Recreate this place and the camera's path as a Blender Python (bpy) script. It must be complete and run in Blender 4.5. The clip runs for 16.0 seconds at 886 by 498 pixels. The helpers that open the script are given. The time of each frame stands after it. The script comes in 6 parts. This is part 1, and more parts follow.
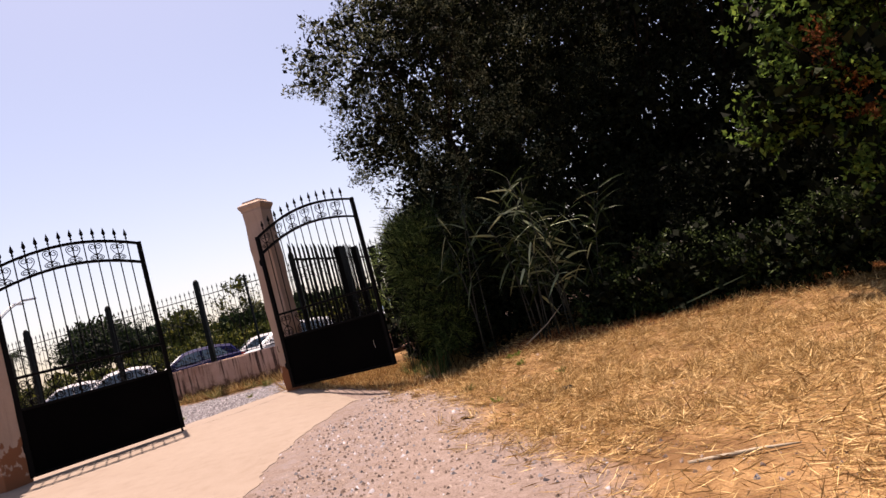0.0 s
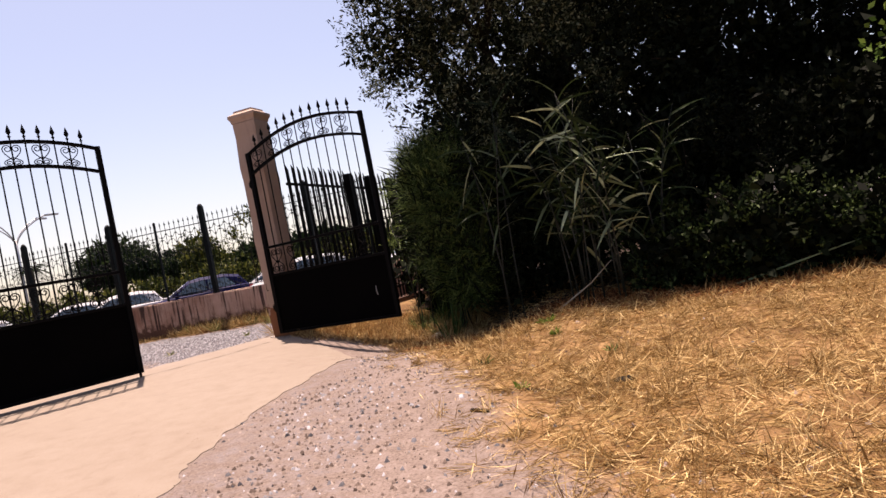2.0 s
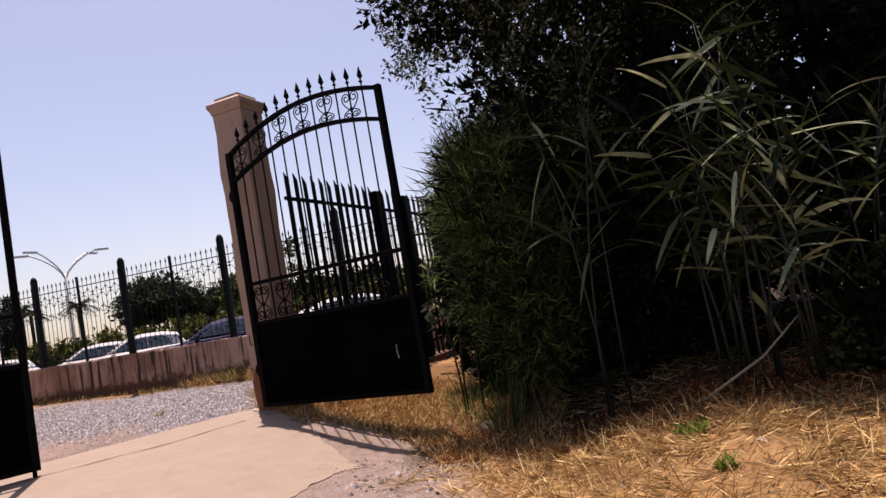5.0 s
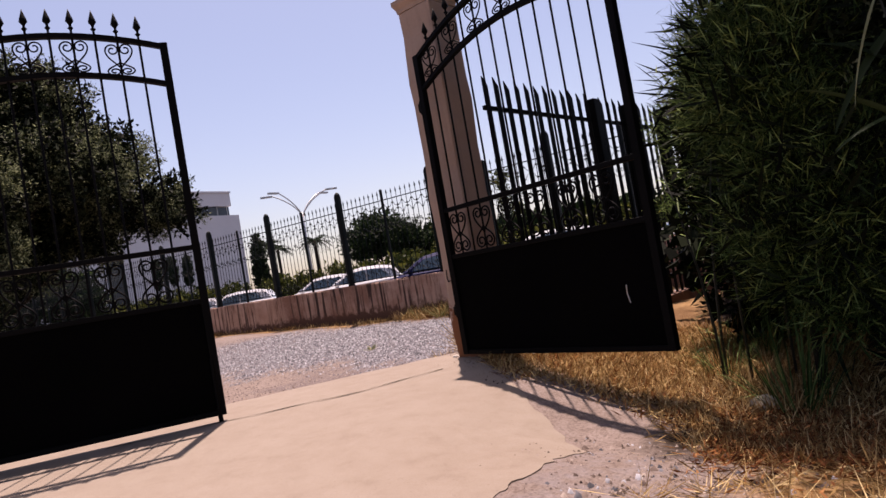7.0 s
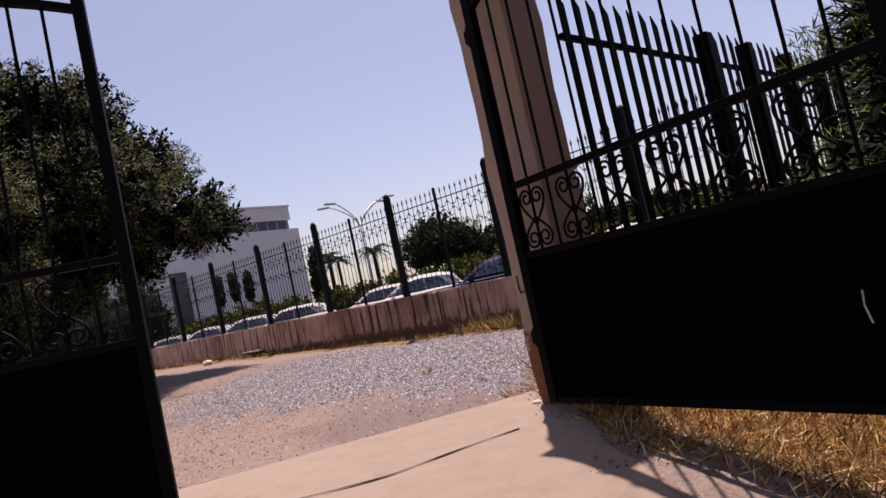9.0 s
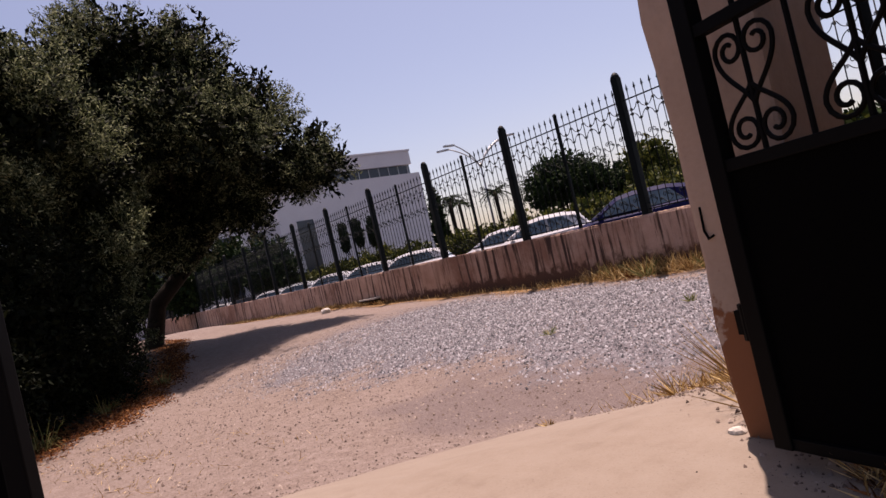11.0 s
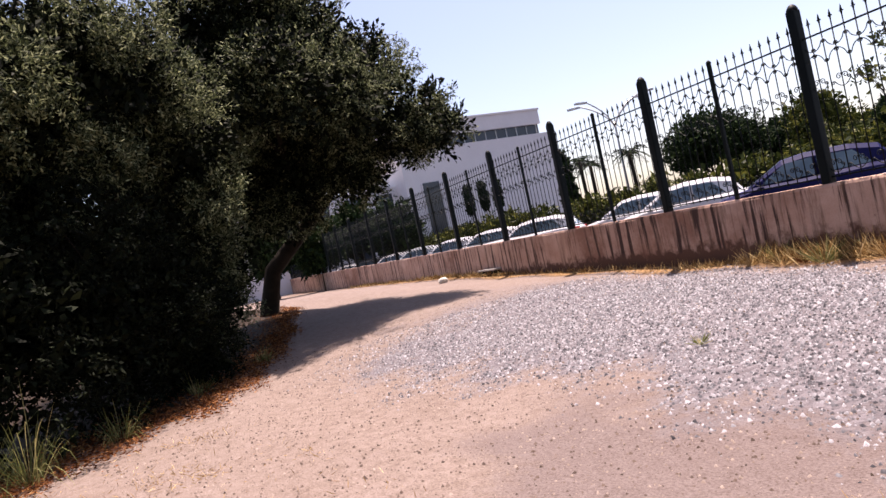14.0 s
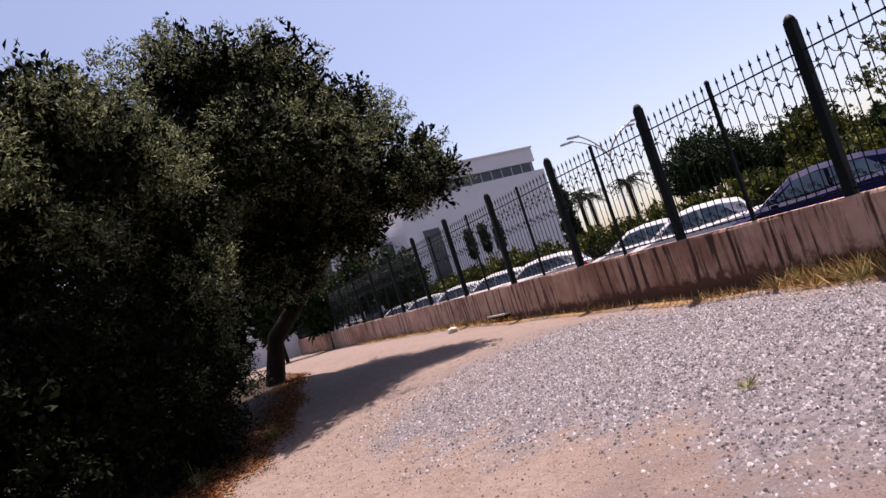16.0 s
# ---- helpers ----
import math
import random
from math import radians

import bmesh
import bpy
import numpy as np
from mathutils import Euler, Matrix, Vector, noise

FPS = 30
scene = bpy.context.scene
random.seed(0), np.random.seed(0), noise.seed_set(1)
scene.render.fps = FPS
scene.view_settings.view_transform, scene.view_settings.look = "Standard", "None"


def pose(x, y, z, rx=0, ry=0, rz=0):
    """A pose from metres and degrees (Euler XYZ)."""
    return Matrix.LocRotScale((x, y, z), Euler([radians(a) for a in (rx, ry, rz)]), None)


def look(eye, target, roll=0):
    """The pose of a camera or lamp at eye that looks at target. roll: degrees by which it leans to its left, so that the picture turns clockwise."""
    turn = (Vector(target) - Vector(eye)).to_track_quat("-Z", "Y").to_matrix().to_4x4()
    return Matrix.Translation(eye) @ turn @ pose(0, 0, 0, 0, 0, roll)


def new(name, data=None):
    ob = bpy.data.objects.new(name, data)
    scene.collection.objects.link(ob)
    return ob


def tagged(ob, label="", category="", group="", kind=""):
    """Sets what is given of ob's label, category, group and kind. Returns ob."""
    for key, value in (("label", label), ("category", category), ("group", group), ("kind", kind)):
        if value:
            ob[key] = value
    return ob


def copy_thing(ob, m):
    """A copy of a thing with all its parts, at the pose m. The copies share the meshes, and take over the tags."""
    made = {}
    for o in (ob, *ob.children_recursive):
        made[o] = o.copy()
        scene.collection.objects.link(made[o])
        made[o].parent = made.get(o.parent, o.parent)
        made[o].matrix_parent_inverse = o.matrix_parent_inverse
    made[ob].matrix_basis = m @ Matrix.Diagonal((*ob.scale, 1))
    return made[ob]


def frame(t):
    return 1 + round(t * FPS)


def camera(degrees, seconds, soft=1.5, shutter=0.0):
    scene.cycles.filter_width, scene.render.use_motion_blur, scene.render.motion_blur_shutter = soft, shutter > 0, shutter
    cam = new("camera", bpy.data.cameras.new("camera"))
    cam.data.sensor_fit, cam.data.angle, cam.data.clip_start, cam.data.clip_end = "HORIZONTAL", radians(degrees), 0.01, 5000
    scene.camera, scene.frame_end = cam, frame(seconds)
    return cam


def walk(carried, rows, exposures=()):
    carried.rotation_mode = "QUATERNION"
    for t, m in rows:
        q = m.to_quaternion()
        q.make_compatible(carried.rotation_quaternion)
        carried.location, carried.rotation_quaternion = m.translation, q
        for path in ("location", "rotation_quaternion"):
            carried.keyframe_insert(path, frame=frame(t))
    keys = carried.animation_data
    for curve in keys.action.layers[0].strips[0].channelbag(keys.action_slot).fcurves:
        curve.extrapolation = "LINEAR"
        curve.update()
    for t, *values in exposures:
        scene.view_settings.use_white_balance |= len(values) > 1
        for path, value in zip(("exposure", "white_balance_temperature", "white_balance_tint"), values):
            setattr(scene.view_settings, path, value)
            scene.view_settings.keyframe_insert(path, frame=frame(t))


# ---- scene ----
cam = camera(67.3, 16.0)
PATH = [
    (0, (0.682, -0.61, 1.247), (0.602, 1.383, 1.385), -15.2),
    (0.5, (0.632, -0.045, 1.273), (0.533, 1.948, 1.405), -9.4),
    (1, (0.681, 0.426, 1.244), (0.461, 2.407, 1.409), -13.5),
    (1.5, (0.707, 0.964, 1.169), (0.649, 2.956, 1.338), -10.2),
    (2, (0.642, 1.427, 1.207), (0.443, 3.417, 1.2), -11.1),
    (2.5, (0.649, 1.93, 1.195), (0.363, 3.908, 1.266), -12.2),
    (3, (0.521, 2.466, 1.206), (0.229, 4.441, 1.337), -9.5),
    (5.5, (0.255, 4.877, 1.184), (-0.116, 6.837, 1.335), -10.7),
    (6, (0.151, 5.137, 1.175), (-0.539, 7.013, 1.233), -11.6),
    (6.5, (0.071, 5.658, 1.187), (-0.847, 7.433, 1.258), -14.6),
    (7, (-0.151, 5.947, 1.166), (-1.105, 7.704, 1.231), -9.9),
    (7.5, (-0.443, 6.501, 1.152), (-1.544, 8.17, 1.195), -12.4),
    (8, (-0.625, 6.944, 1.165), (-1.723, 8.615, 1.175), -12.6),
    (8.5, (-0.918, 7.328, 1.182), (-2.014, 8.997, 1.296), -12.1),
    (11, (-2.215, 9.295, 1.198), (-3.632, 10.705, 1.23), -13.3),
    (11.5, (-2.511, 9.55, 1.253), (-4.143, 10.705, 1.296), -15.7),
    (12, (-2.5, 9.88, 1.304), (-4.194, 10.925, 1.498), -17.6),
    (12.5, (-2.633, 10.039, 1.267), (-4.326, 11.102, 1.321), -16.8),
    (13, (-2.863, 10.025, 1.331), (-4.58, 11.049, 1.408), -12.7),
    (13.5, (-3.054, 10.181, 1.312), (-4.764, 11.212, 1.201), -10.1),
    (14, (-3.265, 10.527, 1.411), (-4.935, 11.628, 1.413), -12.2),
    (14.5, (-3.453, 10.623, 1.423), (-4.983, 11.911, 1.44), -10.3),
    (15, (-3.664, 10.664, 1.466), (-5.156, 11.995, 1.5), -7.0),
    (15.5, (-3.75, 10.754, 1.483), (-5.313, 12.001, 1.438), -8.4),
    (16, (-3.764, 10.892, 1.532), (-5.418, 12.009, 1.668), -17.5),
]
walk(cam, [(t, look(eye, target, roll)) for t, eye, target, roll in PATH], [
    (0.0, 1.18, 7700, 29), (0.5, 1.66, 7150, 27), (1.0, 1.08, 7400, 29), (1.5, 1.33, 7850, 29), (2.0, 1.18, 7650, 28), (2.5, 1.00, 7450, 29), (3.0, 0.98, 7400, 30),
    (5.5, 0.93, 7350, 30), (7.0, 0.90, 7200, 31), (8.0, 0.66, 7150, 32), (8.5, 0.73, 7150, 32), (11.0, 0.70, 7300, 32), (11.5, 0.86, 7250, 31), (12.0, 1.03, 7200, 30),
    (13.0, 1.25, 7150, 28), (13.5, 1.47, 6900, 26), (14.0, 1.40, 7050, 27), (14.5, 1.05, 6950, 28), (15.0, 0.76, 6950, 29), (15.5, 0.93, 6950, 29), (16.0, 1.03, 6950, 29)])

from mathutils.geometry import delaunay_2d_cdt

# ---- world, sun ----
SUN_TO = Vector((-0.146, 0.27, 0.99)).normalized()
world = bpy.data.worlds.new("sky")
scene.world = world
world.use_nodes = True
wn = world.node_tree
wn.nodes.clear()
sky = wn.nodes.new("ShaderNodeTexSky")
sky.sky_type, sky.sun_disc = "NISHITA", False
sky.sun_elevation = math.asin(SUN_TO.z)
sky.sun_rotation = math.atan2(SUN_TO.x, SUN_TO.y)
sky.air_density, sky.dust_density, sky.ozone_density = 1.0, 1.7, 1.0
bg = wn.nodes.new("ShaderNodeBackground")
bg.inputs["Strength"].default_value = 0.086
wo = wn.nodes.new("ShaderNodeOutputWorld")
wn.links.new(sky.outputs[0], bg.inputs[0])
wn.links.new(bg.outputs[0], wo.inputs[0])
sun = new("sun", bpy.data.lights.new("sun", "SUN"))
sun.data.energy, sun.data.angle, sun.data.color = 5.0, radians(0.6), (1.0, 0.95, 0.87)
sun.matrix_world = look((0, 0, 30), Vector((0, 0, 30)) - SUN_TO)


# ---- small tools ----
def link_mesh(name, verts, faces, mat=None, smooth=False):
    me = bpy.data.meshes.new(name)
    me.from_pydata([tuple(v) for v in verts], [], [tuple(f) for f in faces])
    me.update()
    if smooth:
        me.polygons.foreach_set("use_smooth", [True] * len(me.polygons))
    if mat:
        me.materials.append(mat)
    return me


def done(bm, name, mat, smooth=False):
    bmesh.ops.recalc_face_normals(bm, faces=bm.faces)
    me = bpy.data.meshes.new(name)
    bm.to_mesh(me)
    bm.free()
    me.materials.append(mat)
    if smooth:
        me.polygons.foreach_set("use_smooth", [True] * len(me.polygons))
    return me


def thing(name, label, category, m=None, group="", kind=""):
    ob = new(name)
    ob.empty_display_size = 0.2
    if m is not None:
        ob.matrix_world = m
    return tagged(ob, label, category, group, kind)


def put(name, me, parent=None, m=None, label=""):
    ob = new(name, me)
    if parent is not None:
        ob.parent = parent
    if m is not None:
        ob.matrix_basis = m
    if label:
        ob["label"] = label
    return ob


def part(name, bm, mat, parent, label="", smooth=False):
    return put(name, done(bm, name, mat, smooth), parent, None, label)


def add_box(bm, lo, hi, bevel=0.0):
    r = bmesh.ops.create_cube(bm, size=1.0)
    vs = r["verts"]
    c = [(a + b) / 2 for a, b in zip(lo, hi)]
    s = [b - a for a, b in zip(lo, hi)]
    for v in vs:
        v.co = Vector((v.co.x * s[0] + c[0], v.co.y * s[1] + c[1], v.co.z * s[2] + c[2]))
    if bevel:
        es = list({e for v in vs for e in v.link_edges})
        bmesh.ops.bevel(bm, geom=es, offset=bevel, segments=2, profile=0.6, affect="EDGES")


def add_tube(bm, pts, radii, sides=6, flat=1.0, cap=True):
    """A tube along pts; flat squeezes it along y for straps."""
    pts = [Vector(p) for p in pts]
    rings = []
    n = len(pts)
    for i, p in enumerate(pts):
        d = (pts[min(i + 1, n - 1)] - pts[max(i - 1, 0)]).normalized()
        ref = Vector((0, 1, 0)) if abs(d.y) < 0.95 else Vector((1, 0, 0))
        a = d.cross(ref).normalized()
        b = d.cross(a).normalized()
        r = radii[i] if isinstance(radii, (list, tuple)) else radii
        rings.append([bm.verts.new(p + r * (math.cos(k * math.tau / sides) * a + flat * math.sin(k * math.tau / sides) * b)) for k in range(sides)])
    for q, w in zip(rings, rings[1:]):
        for k in range(sides):
            bm.faces.new((q[k], q[(k + 1) % sides], w[(k + 1) % sides], w[k]))
    if cap:
        bm.faces.new(rings[0][::-1])
        bm.faces.new(rings[-1])


def add_lathe(bm, prof, sides=8, at=(0, 0, 0)):
    rings = []
    for r, z in prof:
        rings.append([bm.verts.new((at[0] + r * math.cos(k * math.tau / sides), at[1] + r * math.sin(k * math.tau / sides), at[2] + z)) for k in range(sides)])
    for q, w in zip(rings, rings[1:]):
        for k in range(sides):
            bm.faces.new((q[k], q[(k + 1) % sides], w[(k + 1) % sides], w[k]))
    bm.faces.new(rings[0][::-1])
    bm.faces.new(rings[-1])


def smooth01(a, b, v):
    v = np.clip((v - a) / (b - a), 0, 1)
    return v * v * (3 - 2 * v)


# ---- materials ----
def material(name, rough=0.8, metal=0.0):
    m = bpy.data.materials.new(name)
    m.use_nodes = True
    b = m.node_tree.nodes["Principled BSDF"]
    b.inputs["Roughness"].default_value, b.inputs["Metallic"].default_value = rough, metal
    return m, m.node_tree, b


def noise_node(nt, scale, detail=4.0, rough=0.55, coord="Object", distort=0.0):
    tc = nt.nodes.new("ShaderNodeTexCoord")
    n = nt.nodes.new("ShaderNodeTexNoise")
    n.inputs["Scale"].default_value, n.inputs["Detail"].default_value = scale, detail
    n.inputs["Roughness"].default_value, n.inputs["Distortion"].default_value = rough, distort
    if coord == "World":
        g = nt.nodes.new("ShaderNodeNewGeometry")
        nt.links.new(g.outputs["Position"], n.inputs["Vector"])
    else:
        nt.links.new(tc.outputs[coord], n.inputs["Vector"])
    return n.outputs["Fac"]


def ramp(nt, fac, stops):
    r = nt.nodes.new("ShaderNodeValToRGB")
    els = r.color_ramp.elements
    while len(els) < len(stops):
        els.new(0.5)
    for e, (p, c) in zip(els, stops):
        e.position, e.color = p, (*c, 1) if len(c) == 3 else c
    nt.links.new(fac, r.inputs[0])
    return r.outputs[0]


def mix(nt, fac, a, b, mode="MIX"):
    m = nt.nodes.new("ShaderNodeMix")
    m.data_type, m.blend_type = "RGBA", mode
    for sock, v in ((m.inputs[0], fac), (m.inputs[6], a), (m.inputs[7], b)):
        if isinstance(v, (int, float)):
            sock.default_value = v
        elif isinstance(v, tuple):
            sock.default_value = (*v, 1)
        else:
            nt.links.new(v, sock)
    return m.outputs[2]


def bump(nt, b, height, strength=0.4, dist=0.01):
    n = nt.nodes.new("ShaderNodeBump")
    n.inputs["Strength"].default_value, n.inputs["Distance"].default_value = strength, dist
    nt.links.new(height, n.inputs["Height"])
    nt.links.new(n.outputs[0], b.inputs["Normal"])


def grainy(name, lo, hi, scale=6.0, fine=60.0, rough=0.8, metal=0.0, relief=0.3, dist=0.01, coord="Object", spec=0.5):
    m, nt, b = material(name, rough, metal)
    b.inputs["Specular IOR Level"].default_value = spec
    big, small = noise_node(nt, scale, coord=coord), noise_node(nt, fine, coord=coord)
    c = mix(nt, 0.4, ramp(nt, big, [(0.3, lo), (0.7, hi)]), ramp(nt, small, [(0.3, lo), (0.7, hi)]))
    nt.links.new(c, b.inputs["Base Color"])
    if relief:
        bump(nt, b, small, relief, dist)
    return m


def leafy(name, dark, mid, light, thru=0.3, rough=0.5):
    m, nt, b = material(name, rough)
    g = nt.nodes.new("ShaderNodeNewGeometry")
    c = ramp(nt, g.outputs["Random Per Island"], [(0.0, dark), (0.62, mid), (1.0, light)])
    nt.links.new(c, b.inputs["Base Color"])
    b.inputs["Specular IOR Level"].default_value = 0.06
    t = nt.nodes.new("ShaderNodeBsdfTranslucent")
    nt.links.new(c, t.inputs[0])
    x = nt.nodes.new("ShaderNodeMixShader")
    x.inputs[0].default_value = thru
    nt.links.new(b.outputs[0], x.inputs[1])
    nt.links.new(t.outputs[0], x.inputs[2])
    nt.links.new(x.outputs[0], nt.nodes["Material Output"].inputs[0])
    return m


IRON = grainy("black_paint", (0.0012, 0.0012, 0.0015), (0.0034, 0.0030, 0.0030), 3, 90, 0.6, 0.0, 0.15, 0.003, spec=0.06)
SHEET = grainy("black_sheet", (0.0010, 0.0010, 0.0011), (0.0028, 0.0024, 0.0024), 1.2, 70, 0.8, 0.0, 0.12, 0.003, spec=0.015)
GREEN_IRON = grainy("dark_green_paint", (0.0018, 0.004, 0.0046), (0.0045, 0.008, 0.008), 3, 80, 0.55, 0.0, 0.2, 0.003, spec=0.12)
OLIVE = leafy("olive_leaf", (0.006, 0.010, 0.004), (0.076, 0.092, 0.042), (0.31, 0.335, 0.19), 0.30, 0.6)
# Olive leaf made darker, so the wood's shade is in its colour
SHADEOLIVE = leafy("shaded_olive_leaf", (0.005, 0.008, 0.0035), (0.042, 0.054, 0.026), (0.26, 0.285, 0.18), 0.22, 0.6)
# Near-black leaf: shade inside crowns and in undergrowth is put into its colour
SHADELEAF = leafy("shaded_leaf", (0.0018, 0.003, 0.0016), (0.005, 0.0075, 0.0032), (0.016, 0.022, 0.010), 0.07, 0.75)
BRIGHTLEAF = leafy("fig_leaf", (0.03, 0.06, 0.012), (0.07, 0.13, 0.025), (0.16, 0.24, 0.05), 0.35, 0.5)
CANELEAF = leafy("cane_leaf", (0.005, 0.010, 0.004), (0.032, 0.050, 0.018), (0.34, 0.39, 0.24), 0.22, 0.34)
# Standing canes: green stems coloured near-black, as if in the foliage's shade
SHADESTEM = grainy("shaded_cane_stem", (0.003, 0.005, 0.002), (0.010, 0.013, 0.006), 4, 40, 0.6, 0, 0.2, 0.004)
GREENCANE = grainy("green_cane", (0.12, 0.17, 0.08), (0.26, 0.33, 0.17), 4, 40, 0.5, 0, 0.2, 0.004)
REEDLEAF = leafy("reed_leaf", (0.07, 0.085, 0.025), (0.16, 0.17, 0.06), (0.42, 0.36, 0.17), 0.3, 0.5)
FEATHER = leafy("feather_leaf", (0.010, 0.022, 0.006), (0.055, 0.095, 0.026), (0.24, 0.31, 0.10), 0.25, 0.5)
BRAMBLELEAF = leafy("bramble_leaf", (0.005, 0.010, 0.003), (0.014, 0.025, 0.008), (0.075, 0.11, 0.036), 0.2, 0.5)
STRAW = leafy("straw", (0.12, 0.055, 0.018), (0.35, 0.225, 0.088), (0.70, 0.52, 0.26), 0.15, 0.75)
WEEDLEAF = leafy("weed_leaf", (0.05, 0.10, 0.015), (0.10, 0.19, 0.025), (0.20, 0.31, 0.05), 0.35, 0.5)
YELLOWLEAF = leafy("hedge_leaf", (0.014, 0.022, 0.006), (0.040, 0.052, 0.012), (0.14, 0.14, 0.03), 0.2, 0.5)
PINELEAF = leafy("pine_leaf", (0.005, 0.012, 0.005), (0.013, 0.026, 0.009), (0.036, 0.06, 0.019), 0.1, 0.6)
REDLEAF = leafy("dead_leaf", (0.05, 0.016, 0.007), (0.17, 0.058, 0.020), (0.42, 0.20, 0.075), 0.2, 0.7)
BARK = grainy("bark", (0.010, 0.008, 0.006), (0.030, 0.024, 0.018), 4, 40, 0.95, 0, 0.8, 0.02, spec=0.05)
PALEBARK = grainy("pale_stem", (0.16, 0.13, 0.09), (0.34, 0.29, 0.21), 4, 40, 0.8, 0, 0.4, 0.01)
CONCRETE_POST = grainy("rough_concrete", (0.35, 0.31, 0.27), (0.55, 0.50, 0.44), 3, 50, 0.9, 0, 0.4, 0.005)
WHITEWALL = grainy("white_render", (0.56, 0.54, 0.56), (0.66, 0.64, 0.65), 0.4, 6, 0.9, 0, 0.1, 0.01)
DARKGLASS = grainy("building_glass", (0.012, 0.016, 0.026), (0.03, 0.042, 0.065), 0.3, 3, 0.12, 0.0, 0)
TYRE = grainy("tyre_rubber", (0.015, 0.015, 0.015), (0.03, 0.03, 0.03), 8, 60, 0.85, 0, 0.2, 0.003)
RIM = grainy("rim_metal", (0.45, 0.45, 0.47), (0.6, 0.6, 0.62), 8, 60, 0.35, 0.9, 0)
GALV = grainy("galvanised_steel", (0.38, 0.39, 0.40), (0.5, 0.5, 0.5), 5, 60, 0.45, 0.6, 0)


def plaster(name, base, deep, bare, low, streak_amt, soft=0.02, off=0.62):
    """Painted render: grain, streaks of damp, and bare patches near the foot with a noisy upper edge."""
    m, nt, b = material(name, 0.88)
    tc = nt.nodes.new("ShaderNodeTexCoord")
    big, small = noise_node(nt, 2.2, 5), noise_node(nt, 45, 4)
    c = mix(nt, 0.35, ramp(nt, big, [(0.3, deep), (0.68, base)]), ramp(nt, small, [(0.25, deep), (0.6, base)]))
    blotch = nt.nodes.new("ShaderNodeMath")
    blotch.operation = "MULTIPLY"
    blotch.inputs[1].default_value = 0.8 * streak_amt
    nt.links.new(ramp(nt, noise_node(nt, 0.42, 6, 0.7), [(0.48, (0, 0, 0)), (0.62, (1, 1, 1))]), blotch.inputs[0])
    c = mix(nt, blotch.outputs[0], c, (0.20, 0.085, 0.05))
    mp = nt.nodes.new("ShaderNodeMapping")
    mp.inputs["Scale"].default_value = (4.2, 4.2, 0.22)
    nt.links.new(tc.outputs["Object"], mp.inputs[0])
    st = nt.nodes.new("ShaderNodeTexNoise")
    st.inputs["Scale"].default_value, st.inputs["Detail"].default_value, st.inputs["Roughness"].default_value = 1.6, 5, 0.6
    nt.links.new(mp.outputs[0], st.inputs[0])
    s = ramp(nt, st.outputs["Fac"], [(0.54, (0, 0, 0)), (0.60, (1, 1, 1))])
    mm = nt.nodes.new("ShaderNodeMath")
    mm.operation = "MULTIPLY"
    mm.inputs[1].default_value = streak_amt
    nt.links.new(s, mm.inputs[0])
    c = mix(nt, mm.outputs[0], c, (0.045, 0.020, 0.014))
    mq = nt.nodes.new("ShaderNodeMapping")
    mq.inputs["Scale"].default_value = (9.0, 9.0, 0.55)
    nt.links.new(tc.outputs["Object"], mq.inputs[0])
    sf = nt.nodes.new("ShaderNodeTexNoise")
    sf.inputs["Scale"].default_value, sf.inputs["Detail"].default_value, sf.inputs["Roughness"].default_value = 1.1, 6, 0.7
    nt.links.new(mq.outputs[0], sf.inputs[0])
    mf = nt.nodes.new("ShaderNodeMath")
    mf.operation = "MULTIPLY"
    mf.inputs[1].default_value = streak_amt * 0.8
    nt.links.new(ramp(nt, sf.outputs["Fac"], [(0.52, (0, 0, 0)), (0.66, (1, 1, 1))]), mf.inputs[0])
    c = mix(nt, mf.outputs[0], c, (0.13, 0.072, 0.045))
    sep = nt.nodes.new("ShaderNodeSeparateXYZ")
    nt.links.new(tc.outputs["Object"], sep.inputs[0])
    patch = noise_node(nt, 5.0, 5, 0.6)
    ad = nt.nodes.new("ShaderNodeMath")
    ad.operation = "MULTIPLY_ADD"
    ad.inputs[1].default_value = -1.0 / low
    ad.inputs[2].default_value = off
    nt.links.new(sep.outputs["Z"], ad.inputs[0])
    sm = nt.nodes.new("ShaderNodeMath")
    sm.operation = "ADD"
    nt.links.new(ad.outputs[0], sm.inputs[0])
    nt.links.new(patch, sm.inputs[1])
    k = ramp(nt, sm.outputs[0], [(0.62 - soft, (0, 0, 0)), (0.62 + soft, (1, 1, 1))])
    c = mix(nt, k, c, bare)
    nt.links.new(c, b.inputs["Base Color"])
    bump(nt, b, mix(nt, 0.5, small, k), 0.5, 0.012)
    return m


PILLAR_PAINT = plaster("pink_render", (0.39, 0.275, 0.215), (0.30, 0.21, 0.16), (0.18, 0.065, 0.025), 2.2, 0.10, 0.02, 0.36)
WALL_PAINT = plaster("stained_render", (0.52, 0.35, 0.275), (0.36, 0.205, 0.145), (0.10, 0.045, 0.026), 0.82, 1.0, 0.09)


def car_paint(name, colour, gloss=0.4):
    m, nt, b = material(name, 0.28 if gloss > 0.2 else 0.5, 0.0)
    b.inputs["Specular IOR Level"].default_value = min(0.5, gloss)
    n = noise_node(nt, 1.5, 3)
    nt.links.new(ramp(nt, n, [(0.3, tuple(0.9 * v for v in colour)), (0.7, colour)]), b.inputs["Base Color"])
    b.inputs["Coat Weight"].default_value, b.inputs["Coat Roughness"].default_value = gloss if gloss > 0.2 else 0.0, 0.08
    return m


